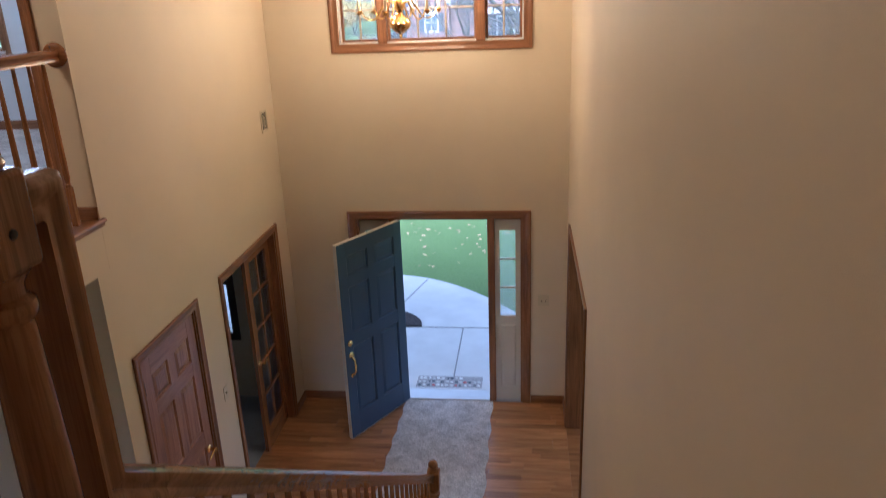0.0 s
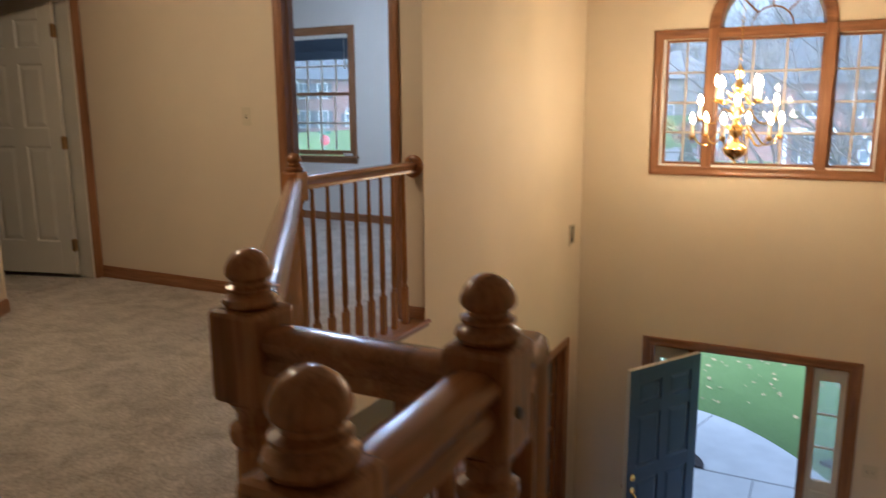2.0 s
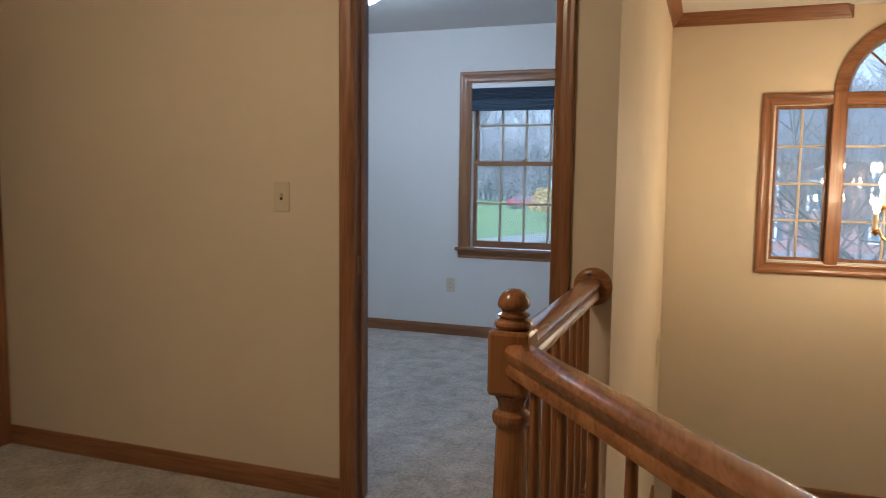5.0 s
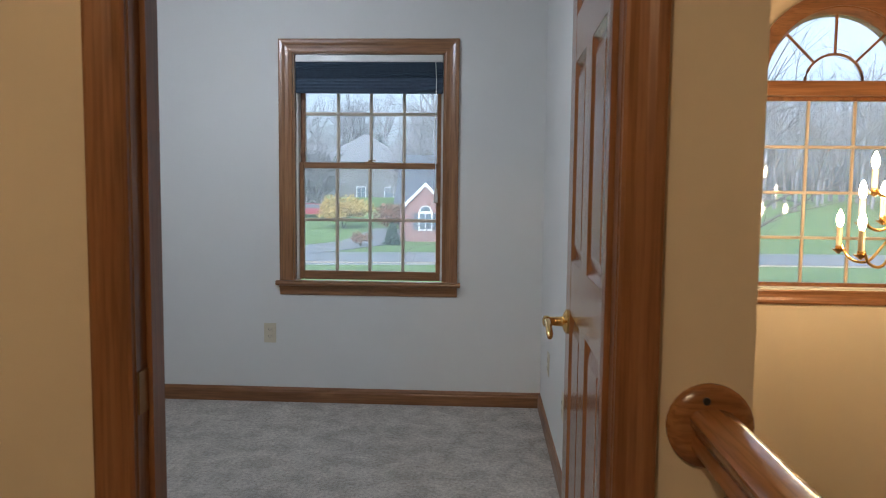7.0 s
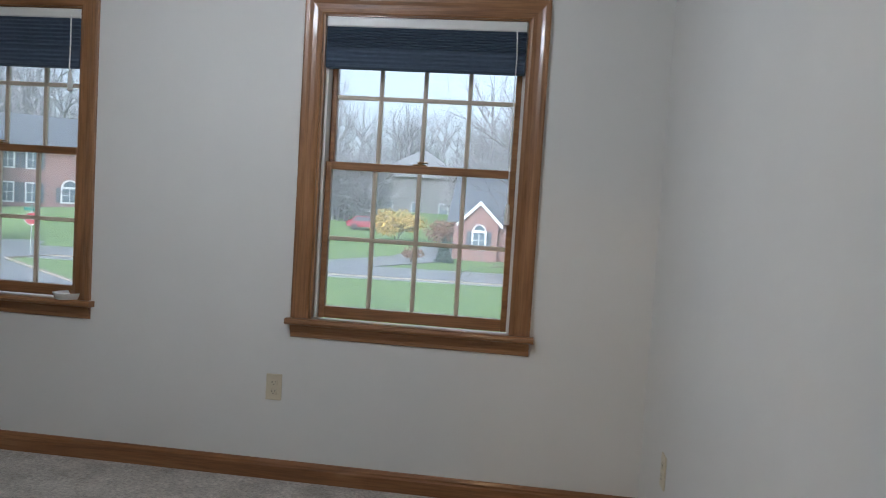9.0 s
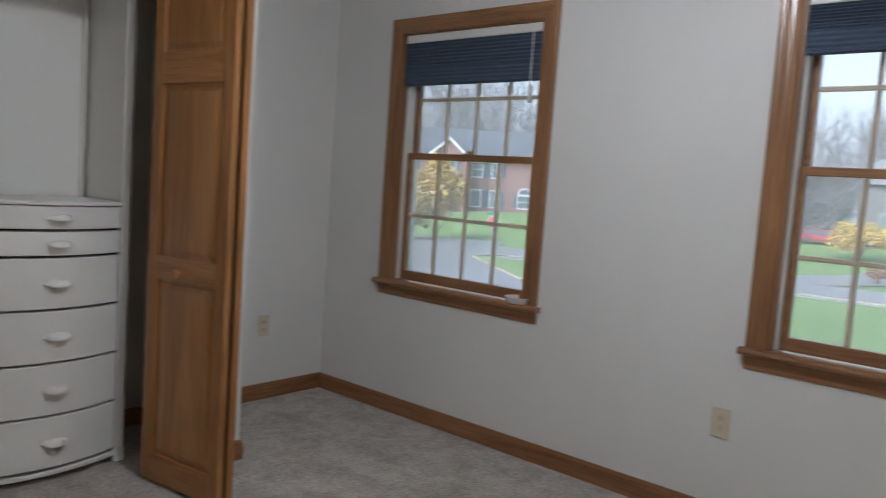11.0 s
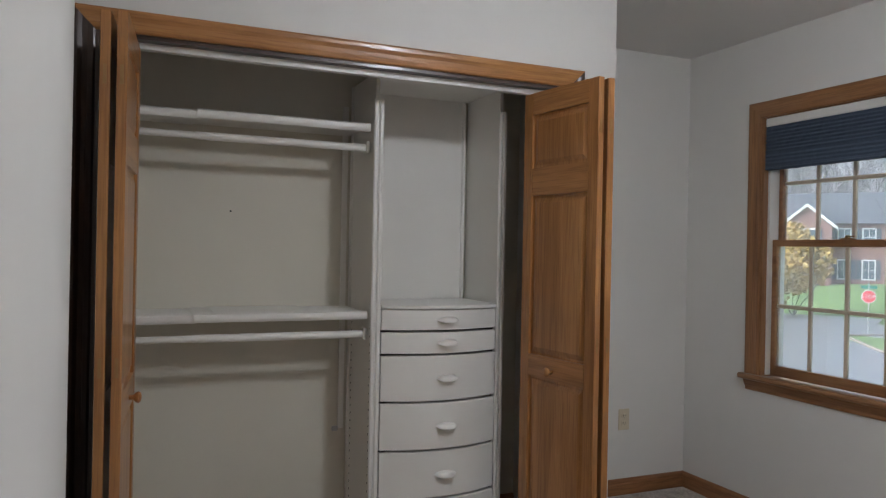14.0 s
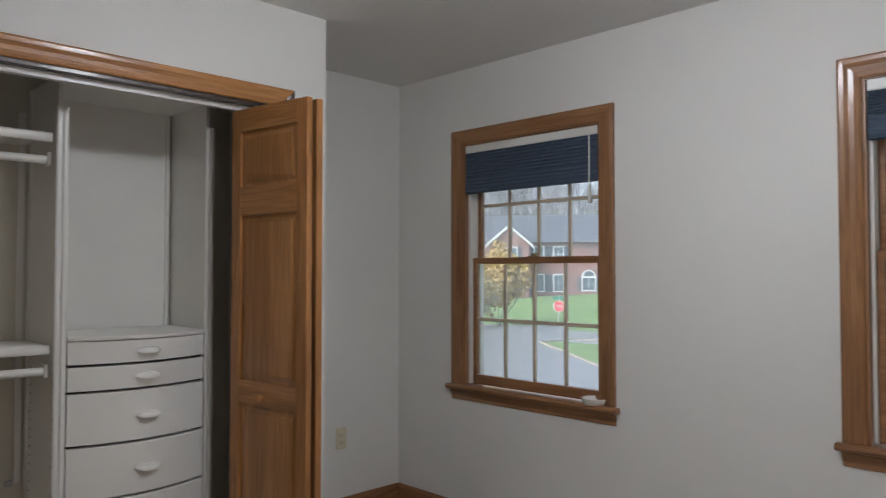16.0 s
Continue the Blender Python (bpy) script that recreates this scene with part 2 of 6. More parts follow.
def wall(name, p0, p1, inside, thick, z0, z1, holes, material, label):
    """A wall whose room face runs from p0 to p1; inside: +1 when the thickness lies to the left of that run, else -1. holes: (s0, s1, z0, z1)."""
    p0, p1 = Vector((*p0, 0)), Vector((*p1, 0))
    d = (p1 - p0).normalized()
    nrm = Vector((-d.y, d.x, 0)) * inside * thick
    length = (p1 - p0).length
    cuts = sorted({0.0, length, *(h[0] for h in holes), *(h[1] for h in holes)})
    bm = bmesh.new()
    for s0, s1 in zip(cuts, cuts[1:]):
        mid = (s0 + s1) / 2
        here = sorted([h for h in holes if h[0] <= mid <= h[1]], key=lambda h: h[2])
        z = z0
        spans = []
        for h in here:
            if h[2] > z:
                spans.append((z, h[2]))
            z = max(z, h[3])
        if z < z1:
            spans.append((z, z1))
        for a, b in spans:
            q = [p0 + d * s0, p0 + d * s1, p0 + d * s1 + nrm, p0 + d * s0 + nrm]
            prism(bm, [(v.x, v.y) for v in (q if inside > 0 else q[::-1])], a, b)
    return structure(part(name, bm, material), label, "wall")


def run(bm, p0, p1, nrm, prof, m0=0.0, m1=0.0):
    """A moulding from p0 to p1 (3D); prof: (out, up) points; m0, m1: 1 cuts the end back as at an inner corner, -1 lengthens it."""
    p0, p1, nrm = Vector(p0), Vector(p1), Vector(nrm).normalized()
    d = (p1 - p0).normalized()
    up = Vector((0, 0, 1))
    loft(bm, [[p0 + nrm * o + up * u + d * (o * m0) for o, u in prof], [p1 + nrm * o + up * u - d * (o * m1) for o, u in prof]])


BASE_PROF = [(0, 0), (0.014, 0), (0.014, 0.058), (0.011, 0.066), (0.011, 0.074), (0.006, 0.086), (0, 0.088)]
CROWN_PROF = [(0, -0.085), (0.012, -0.085), (0.018, -0.072), (0.03, -0.06), (0.05, -0.034), (0.062, -0.02), (0.07, -0.012), (0.07, 0), (0, 0)]
CASE_PROF = [(0.0, 0.0), (0.0, 0.010), (0.006, 0.013), (0.02, 0.011), (0.034, 0.013), (0.046, 0.018), (0.058, 0.019), (0.064, 0.016), (0.064, 0.0)]


def baseboard(p0, p1, nrm, z, m0=1.0, m1=1.0, material=None, name="baseboard"):
    bm = bmesh.new()
    run(bm, (*p0, z), (*p1, z), (*nrm, 0), BASE_PROF, m0, m1)
    axis = "x" if abs(p1[0] - p0[0]) > abs(p1[1] - p0[1]) else "y"
    return structure(part(name, bm, material or M_TRIM[axis]), "stained oak baseboard along the wall", "baseboard")


def crown(p0, p1, nrm, z, m0=1.0, m1=1.0):
    bm = bmesh.new()
    run(bm, (*p0, z), (*p1, z), (*nrm, 0), CROWN_PROF, m0, m1)
    axis = "x" if abs(p1[0] - p0[0]) > abs(p1[1] - p0[1]) else "y"
    return structure(part("crown_moulding", bm, M_TRIM[axis]), "stained oak crown moulding under the ceiling", "crown moulding")


def casing(parent, o, d, nrm, s0, s1, z0, z1, mats, prof=CASE_PROF, bottom=False, world=None, grow=1.0, bmat=None):
    """Mitred casing round an opening; o: a point of the wall face, d: along the wall, nrm: out of it."""
    o, d, nrm, up = Vector(o), Vector(d), Vector(nrm), Vector((0, 0, 1))
    at = lambda s, z, ds, dz, u, h: o + d * (s + ds * u * grow) + up * (z - o.z + dz * u * grow) + nrm * h
    ax = "x" if abs(d.x) > abs(d.y) else "y"
    legs = [("casing_side", (s0, z0, -1, -1 if bottom else 0), (s0, z1, -1, 1), "z"), ("casing_head", (s0, z1, -1, 1), (s1, z1, 1, 1), ax),
            ("casing_side", (s1, z1, 1, 1), (s1, z0, 1, -1 if bottom else 0), "z")]
    if bottom:
        legs.append(("casing_foot", (s1, z0, 1, -1), (s0, z0, -1, -1), ax))
    for nm, a, b, k in legs:
        bm = bmesh.new()
        loft(bm, [[at(*a, u, h) for u, h in prof], [at(*b, u, h) for u, h in prof]])
        part(nm, bm, mats[k], parent, world=world)


def jamb(parent, o, d, into, s0, s1, z0, z1, depth, t, mats):
    """The lining of an opening through a wall: two sides and a head."""
    o, d, into = Vector(o), Vector(d), Vector(into)
    def slab(name, sa, sb, za, zb, mat):
        bm = bmesh.new()
        q = [o + d * sa, o + d * sb, o + d * sb + into * depth, o + d * sa + into * depth]
        lo = [Vector((v.x, v.y, za)) for v in q]
        hi = [Vector((v.x, v.y, zb)) for v in q]
        loft(bm, [lo, hi])
        part(name, bm, mat, parent)
    slab("jamb_side", s0, s0 + t, z0, z1, mats["z"])
    slab("jamb_side", s1 - t, s1, z0, z1, mats["z"])
    slab("jamb_head", s0 + t, s1 - t, z1 - t, z1, mats["x"])


def panel_door(parent, w, h, t, mats, layout="six", stile=0.115, pmat=None, both=True):
    """A framed door in the thing's own space: x from 0 to w, z from 0 to h, y from 0 to t."""
    mid = 0.10
    if layout == "six":
        rows = [(0.24, 0.24 + 0.36 * h), (0.24 + 0.36 * h + 0.13, h - 0.13 - 0.2 - 0.11), (h - 0.13 - 0.2, h - 0.13)]
        cols = [(stile, (w - mid) / 2), ((w + mid) / 2, w - stile)]
    else:
        stile = 0.055
        rows = [(0.11, 0.83), (0.92, 1.62), (1.715, h - 0.07)]
        cols = [(stile, w - stile)]
    bm = bmesh.new()
    box(bm, (0, 0, 0), (cols[0][0], t, h), 0.002)
    box(bm, (cols[-1][1], 0, 0), (w, t, h), 0.002)
    part("door_stiles", bm, mats["z"], parent)
    bm = bmesh.new()
    zs = [0.0] + [z for r in rows for z in r] + [h]
    for z0, z1 in zip(zs[::2], zs[1::2]):
        box(bm, (cols[0][0], 0.0005, z0), (cols[-1][1], t - 0.0005, z1), 0.0)
    part("door_rails", bm, mats["x"], parent)
    if len(cols) > 1:
        bm = bmesh.new()
        for z0, z1 in rows:
            box(bm, (cols[0][1], 0.0007, z0), (cols[1][0], t - 0.0007, z1), 0.0)
        part("door_mullion", bm, mats["z"], parent)
    for z0, z1 in rows:
        for x0, x1 in cols:
            bm = bmesh.new()
            e, r = 0.0, min(0.042, (x1 - x0) * 0.28)
            y0, y1 = t * 0.32, t * 0.68
            f0, f1 = t * 0.10, t * 0.90
            def ring(i, y):
                return [(x0 + i, y, z0 + i), (x1 - i, y, z0 + i), (x1 - i, y, z1 - i), (x0 + i, y, z1 - i)]
            loft(bm, [ring(r, f0), ring(0.012, y0), ring(e, y0), ring(e, y1), ring(0.012, y1), ring(r, f1)])
            part("door_panel", bm, (pmat or mats)["z"], parent)
            # the bead that frames the panel
            bm = bmesh.new()
            for yy, s in ((0.002, 1), (t - 0.002, -1)):
                g = 0.011
                for a, b in (((x0, z0), (x1, z0)), ((x1, z0), (x1, z1)), ((x1, z1), (x0, z1)), ((x0, z1), (x0, z0))):
                    cx, cz = (x0 + x1) / 2, (z0 + z1) / 2
                    inn = lambda p: (p[0] + math.copysign(g, cx - p[0]), p[1] + math.copysign(g, cz - p[1]))
                    ia, ib = inn(a), inn(b)
                    loft(bm, [[(a[0], yy, a[1]), (ia[0], yy + s * 0.009, ia[1]), (a[0], yy + s * 0.009, a[1])],
                              [(b[0], yy, b[1]), (ib[0], yy + s * 0.009, ib[1]), (b[0], yy + s * 0.009, b[1])]])
            part("panel_bead", bm, mats["z"], parent)


def hinge(parent, x, y, z, mat, h=0.09):
    bm = bmesh.new()
    lathe(bm, [(0.004, -h / 2 - 0.006), (0.007, -h / 2), (0.007, h / 2), (0.004, h / 2 + 0.006)], 10, (x, y, z))
    part("hinge_knuckle", bm, mat, parent, smooth=True)


def plate(name, label, o, nrm, kind="switch", w=0.072, h=0.117, slots=None):
    """A wall plate centred at o on a wall with the outward direction nrm."""
    o, nrm = Vector(o), Vector(nrm).normalized()
    m = Matrix.Translation(o) @ nrm.to_track_quat("-Y", "Z").to_matrix().to_4x4()
    th = thing(name, label, "outlet" if kind == "outlet" else "light switch", m)
    boxes("face_plate", [((-w / 2, -0.006, -h / 2), (w / 2, 0.0, h / 2))], M_PLATE, th, bev=0.002)
    if kind == "outlet":
        for dz in (-0.02, 0.02):
            boxes("socket", [((-0.017, -0.0085, dz - 0.014), (0.017, -0.004, dz + 0.014))], M_PLATE, th, bev=0.003)
            boxes("slots", [((-0.008, -0.009, dz - 0.003), (-0.006, -0.0082, dz + 0.007)), ((0.006, -0.009, dz - 0.003), (0.008, -0.0082, dz + 0.007)), ((-0.002, -0.009, dz - 0.010), (0.002, -0.0082, dz - 0.006))], M_SLOT, th)
    else:
        for dx in slots or (0.0,):
            boxes("toggle", [((dx - 0.005, -0.018, -0.002), (dx + 0.005, -0.004, 0.012))], M_PLATE, th, bev=0.0015)
            boxes("toggle_slot", [((dx - 0.006, -0.0065, -0.013), (dx + 0.006, -0.0055, 0.013))], M_SLOT, th)
    return th

# ---- structure: levels and plan ----
C, F, SOF = 2.47, -3.015, -0.29          # ceiling, ground floor, underside of the upper floor
XL, XR, YF = 0.065, 2.88, 3.13            # foyer: left wall, right wall, front wall
BYF, BXL, BXR, CLX, CLY = 3.13, -3.992, 0.0, -3.32, 2.11   # bedroom: front, alcove wall, right wall, closet front, closet corner
DG0, DG1 = Vector((-2.43, -0.955)), Vector((-1.287, -2.535))  # the angled bathroom wall
DGD = (DG1 - DG0).normalized()
DGN = Vector((-DGD.y, DGD.x))            # out into the hall

bm = bmesh.new()
prism(bm, [(0.055, 0), (-2.74, 0), (-2.74, -0.955), (-2.43, -0.955), (-1.287, -2.535), (-1.287, -5.3), (XR, -5.3), (XR, -3.29), (1.815, -3.29), (1.815, -2.85), (1.415, -2.85), (0.055, -1.042)], -0.03, 0)
structure(part("floor_hall", bm, M_CARPET), "beige cut-pile carpet with tread marks", "floor")
bm = bmesh.new()
prism(bm, [(0.015, 0), (-4.3, 0), (-4.3, 3.2), (0.015, 3.2)], -0.03, 0)
structure(part("floor_bedroom", bm, M_CARPET), "beige cut-pile carpet with tread marks", "floor")
bm = bmesh.new()
prism(bm, [(-2.74, 0), (-5.5, 0), (-5.5, -2.0), (-2.74, -2.0)], -0.03, -0.001)
structure(part("floor_back_room", bm, M_CARPET), "beige carpet beyond the white door", "floor")
bm = bmesh.new()
prism(bm, [(-2.74, -2.0), (-2.74, -0.955), (-2.43, -0.955), (-1.287, -2.535), (-1.287, -4.0), (-4.0, -4.0), (-4.0, -2.0)], -0.03, -0.002)
M_TILE = plain("bath_vinyl_tile", (0.62, 0.58, 0.5), 0.35, var=0.08, scale=9)
structure(part("floor_bathroom", bm, M_TILE), "pale sheet-vinyl bathroom floor", "floor")
bm = bmesh.new()
prism(bm, [(0.0645, -0.0005), (-5.5, -0.0005), (-5.5, -5.3), (XR, -5.3), (XR, -3.29), (1.815, -3.29), (1.815, -2.85), (1.415, -2.85), (0.0645, -1.055)], SOF, -0.031)
prism(bm, [(0.014, 3.2), (-5.5, 3.2), (-5.5, 0), (0.014, 0)], SOF, -0.031)
structure(part("floor_slab", bm, M_HALL), "painted edge and underside of the upper floor", "floor slab")
bm = bmesh.new()
prism(bm, [(3.2, -5.5), (3.2, 3.5), (-5.6, 3.5), (-5.6, -5.5)], C, C + 0.12)
structure(part("ceiling", bm, M_CEIL), "plain white painted ceiling", "ceiling")

# oak nosing along the open edge of the landing
edge = [(0.055, 0.03), (0.055, -1.042), (1.415, -2.85), (1.815, -2.85), (1.815, -3.26)]
for a, b in zip(edge, edge[1:]):
    d = (Vector(b) - Vector(a)).normalized()
    nrm = (-d.y, d.x, 0)
    bm = bmesh.new()
    run(bm, (*a, -0.03), (*b, -0.03), nrm, [(-0.11, 0.032), (-0.11, 0.045), (0.02, 0.045), (0.032, 0.04), (0.036, 0.032), (0.032, 0.024), (0.02, 0.02), (0.016, 0.0), (0.0, 0.0), (0.0, 0.032)], 0, 0)
    structure(part("landing_nosing", bm, M_TRIM["y"]), "oak nosing along the open landing edge", "trim")

# upper walls
wall("wall_hall_front", (-2.74, 0), (XL, 0), 1, 0.004, 0, C, [(1.828, 2.604, -1, 2.045)], M_HALL, "cream painted hall wall")
wall("wall_bedroom_back", (-2.1, 0.034), (0.015, 0.102), 1, -0.008, 0, C, [(1.188, 1.964, -1, 2.045)], M_BED, "off-white painted bedroom wall")
wall("wall_bedroom_back_end", (-3.45, -0.085), (-2.74, 0.0125), 1, -0.008, 0, C, [], M_BED, "off-white painted bedroom wall by the closet")
wall("wall_foyer_left", (XL, 0.0041), (XL, YF), 1, 0.05, SOF, C, [], M_HALL, "cream painted two-storey foyer wall")
wall("wall_foyer_left_lower", (XL, -0.13), (XL, YF), 1, 0.13, F, SOF, [(0.225, 1.045, F - 1, -0.955), (1.575, 2.87, F - 1, -0.955)], M_HALL, "cream painted foyer wall with two doorways")
wall("wall_foyer_return", (XL, 0.0), (XL, 0.004), 1, 0.05, SOF, 0, [], M_HALL, "cream painted return of the foyer wall")
wall("wall_under_landing", (XL - 0.13, -0.13), (-4.4, -0.13), -1, 0.12, F, SOF, [], M_HALL, "cream painted wall under the landing")
wall("wall_foyer_right", (XR, -5.3), (XR, YF), -1, 0.14, F, C, [(6.20, 7.98, F - 1, -0.955)], M_HALL, "cream painted wall beside the stairs")
# low opening added out of view, to let daylight in under the landing
wall("wall_rear", (-5.5, -5.3), (XR, -5.3), -1, 0.12, F, C, [(4.7, 5.6, F - 1, -0.9)], M_HALL, "cream painted rear wall with an added unseen daylight opening")
wall("wall_bedroom_right", (BXR, 0.102), (BXR, BYF), -1, 0.0145, 0, C, [], M_BED, "off-white painted bedroom wall")
WR, WL = -1.017, -3.010                   # window centres
wall("wall_bedroom_front", (-4.3, BYF), (0.0145, BYF), 1, 0.15, -0.285, C, [(WL + 4.3 - 0.45, WL + 4.3 + 0.45, 0.704, 2.06), (WR + 4.3 - 0.45, WR + 4.3 + 0.45, 0.704, 2.06)], M_BED, "off-white painted wall with two windows")
wall("wall_alcove", (BXL, CLY - 0.1), (BXL, BYF), 1, 0.12, 0, C, [], M_BED, "off-white painted alcove wall")
wall("wall_bedroom_back_mid", (-2.74, 0.0125), (-2.1, 0.034), 1, -0.008, 0, C, [], M_BED, "off-white painted bedroom wall")
wall("wall_closet_front", (CLX, -0.07), (CLX, CLY), 1, 0.10, 0, C, [(0.106, 1.94, -1, 2.05)], M_BED, "off-white painted wall round the closet opening")
wall("wall_closet_side", (CLX - 0.1, CLY), (BXL, CLY), 1, 0.10, 0, C, [], M_BED, "off-white painted closet end wall")
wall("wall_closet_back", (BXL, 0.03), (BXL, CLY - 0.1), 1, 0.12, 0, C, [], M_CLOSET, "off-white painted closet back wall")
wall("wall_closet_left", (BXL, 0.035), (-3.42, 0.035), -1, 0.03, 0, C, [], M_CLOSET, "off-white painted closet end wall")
wall("wall_white_door", (-2.74, -0.955), (-2.74, 0.0), 1, 0.11, 0, C, [(0.10, 0.885, -1, 2.03)], M_HALL, "cream painted wall round the white door")
wall("wall_bathroom", tuple(DG0), tuple(DG1), -1, 0.11, 0, C, [(1.13, 1.83, -1, 2.04)], M_HALL, "cream painted angled wall")
wall("wall_bathroom_end", (-2.74, -0.956), (-2.42, -0.956), -1, 0.02, 0, C, [], M_HALL, "cream painted end of the angled wall")
wall("wall_hall_side", (-1.287, -5.3), (-1.287, -2.535), 1, 0.1, 0, C, [], M_HALL, "cream painted hall wall")
wall("wall_back_room", (-5.3, -0.085), (-2.858, -0.085), 1, 0.03, 0, C, [], M_WDOOR, "painted wall of the room beyond")
wall("wall_back_room_far", (-5.3, -4.2), (-5.3, 0.0), 1, 0.1, 0, C, [], M_WDOOR, "painted wall of the room beyond")
wall("wall_back_room_partition", (-5.3, -2.0), (-2.1, -2.0), -1, 0.05, 0, C, [], M_HALL, "painted partition wall")
wall("wall_bath_far", (-5.3, -4.0), (-1.3, -4.0), -1, 0.1, 0, C, [], M_HALL, "painted bathroom wall")
# ground-floor rooms seen through the doorways
wall("wall_office_back", (-4.4, 1.12), (XL - 0.13, 1.12), -1, 0.1, F, SOF, [], M_HALL, "painted study wall")
wall("wall_office_side", (-4.4, -5.3), (-4.4, 3.13), 1, 0.1, F, SOF, [], M_HALL, "painted study wall")
wall("wall_office_front", (-4.4, BYF), (-0.0705, BYF), 1, 0.15, F - 0.3, SOF, [(2.85, 3.75, -2.25, -0.95)], M_HALL, "painted study wall with a window")
# unseen hole added here so that daylight reaches the foyer by door_7
wall("wall_dining_far", (5.8, -1.0), (5.8, 3.3), -1, 0.1, F, -0.4, [(0.5, 4.0, F + 0.2, -0.75)], M_HALL, "painted dining room wall")
wall("wall_dining_back", (XR + 0.14, -1.0), (5.8, -1.0), -1, 0.1, F, -0.4, [], M_HALL, "painted dining room wall")
# a second unseen hole, added for more daylight in the foyer
wall("wall_dining_front", (XR + 0.14, 3.13), (5.8, 3.13), 1, 0.15, F - 0.3, -0.4, [(0.5, 2.4, F + 0.5, -0.95)], M_HALL, "painted dining room wall")
bm = bmesh.new()
prism(bm, [(XR + 0.14, -1.1), (5.9, -1.1), (5.9, 3.28), (XR + 0.14, 3.28)], -0.52, -0.4)
structure(part("ceiling_dining", bm, M_CEIL), "plain painted ceiling", "ceiling")

# front wall of the foyer: door below, round-headed window above
PX, PZ, PR = 1.62, 1.898, 0.41           # middle, springing and opening radius of the round head
PL, PRT, PB = 0.765, 2.454, 0.725           # window opening
wall("wall_foyer_front", (0.015, YF), (XR + 0.14, YF), 1, 0.15, F - 0.3, C,
     [(0.76, 2.44, F - 1, -0.95), (PL - 0.015, PX - PR - 0.015, PB, 1.818), (PX - PR - 0.015, PX + PR - 0.015, PB, PZ + PR), (PX + PR - 0.015, PRT - 0.015, PB, 1.818)], M_HALL, "cream painted two-storey front wall")
bm = bmesh.new()
for s in (-1, 1):
    poly = [(PX + s * PR * math.cos(a), PZ + PR * math.sin(a)) for a in [i * math.pi / 32 for i in range(17)]] + [(PX + s * PR, PZ + PR)]
    loft(bm, [[(x, YF, z) for x, z in poly], [(x, YF + 0.15, z) for x, z in poly]])
structure(part("wall_window_spandrel", bm, M_HALL), "cream painted wall over the round window head", "wall")

# baseboards
baseboard((-2.74, 0), (-0.968, 0), (0, -1), 0, 1, 0)
baseboard((-0.08, 0), (XL, 0), (0, -1), 0, 0, 0)
a, b = DG0, DG0 + DGD * 1.063
baseboard(tuple(a), tuple(b), tuple(DGN), 0, -0.3, 0)
baseboard((BXL, BYF), (BXR, BYF), (0, -1), 0)
baseboard((BXR, BYF), (BXR, 0.9), (-1, 0), 0, 1, 0)
baseboard((BXL, CLY), (BXL, BYF), (1, 0), 0)
baseboard((CLX, CLY), (BXL, CLY), (0, 1), 0, -1, 1)
baseboard((CLX, 1.945), (CLX, CLY), (1, 0), 0, 0, -1)
baseboard((BXL, 0.05), (BXL, CLY - 0.1), (1, 0), 0, 0, 0, wood("pale_pine_base", (0.25, 0.125, 0.043), (0.37, 0.195, 0.072), (0.45, 0.25, 0.1), "y", 0.4))
baseboard((XL, YF), (0.698, YF), (0, -1), F, 1, 0)
baseboard((2.53, YF), (XR, YF), (0, -1), F, 0, 1)
baseboard((XL, 2.805), (XL, YF), (1, 0), F, 0, 1)
baseboard((XL, 0.978), (XL, 1.381), (1, 0), F, 0, 0)
baseboard((XR, 2.745), (XR, YF), (-1, 0), F, 0, 1)
# crown moulding
crown((-2.74, 0), (XL, 0), (0, -1), C, 1, -1)
crown((XL, 0), (XL, YF), (1, 0), C, -1, 1)
crown((XL, YF), (PX - 0.40, YF), (0, -1), C, 1, 0.7)
crown((PX + 0.40, YF), (XR, YF), (0, -1), C, 0.7, 1)
crown((-2.74, 0), (-2.74, -0.955), (1, 0), C, 1, 0)
crown(tuple(DG0), tuple(DG1), tuple(DGN), C, -0.35, 0)
crown((XR, YF), (XR, -5.3), (-1, 0), C, 1, 1)

# ---- door frames ----
door_1 = thing("door_1", "stained oak cased doorway into the bedroom", "door frame", kind="structure")
casing(door_1, (0, 0, 0), (1, 0, 0), (0, -1, 0), -0.902, -0.146, 0, 2.037, M_TRIM)
jamb(door_1, (0, -0.001, 0), (1, 0, 0), (0, 1, 0), -0.912, -0.136, 0, 2.045, 0.103, 0.012, M_TRIM)
boxes("door_stop", [((-0.90, 0.035, 0), (-0.89, 0.06, 2.033)), ((-0.158, 0.035, 0), (-0.148, 0.06, 2.033)), ((-0.89, 0.035, 2.021), (-0.158, 0.06, 2.033))], M_TRIM["z"], door_1)
boxes("strike_plate", [((-0.9005, 0.002, 0.91), (-0.897, 0.034, 0.98))], M_OLDBRASS, door_1)
for hz in (0.25, 1.03, 1.82):
    boxes("hinge_leaf", [((-0.151, 0.061, hz - 0.045), (-0.1475, 0.101, hz + 0.045))], M_OLDBRASS, door_1)

door_2 = thing("door_2", "oak casing round a white painted jamb", "door frame", kind="structure")
casing(door_2, (-2.74, -0.955, 0), (0, 1, 0), (1, 0, 0), 0.103, 0.882, 0, 2.027, M_TRIM)
WJ = {k: M_WDOOR for k in "xyz"}
jamb(door_2, (-2.739, -0.955, 0), (0, 1, 0), (-1, 0, 0), 0.10, 0.885, 0, 2.03, 0.115, 0.02, WJ)
boxes("threshold", [((-2.85, -0.834, -0.002), (-2.742, -0.091, 0.009))], M_CARPET, door_2, bev=0.004)

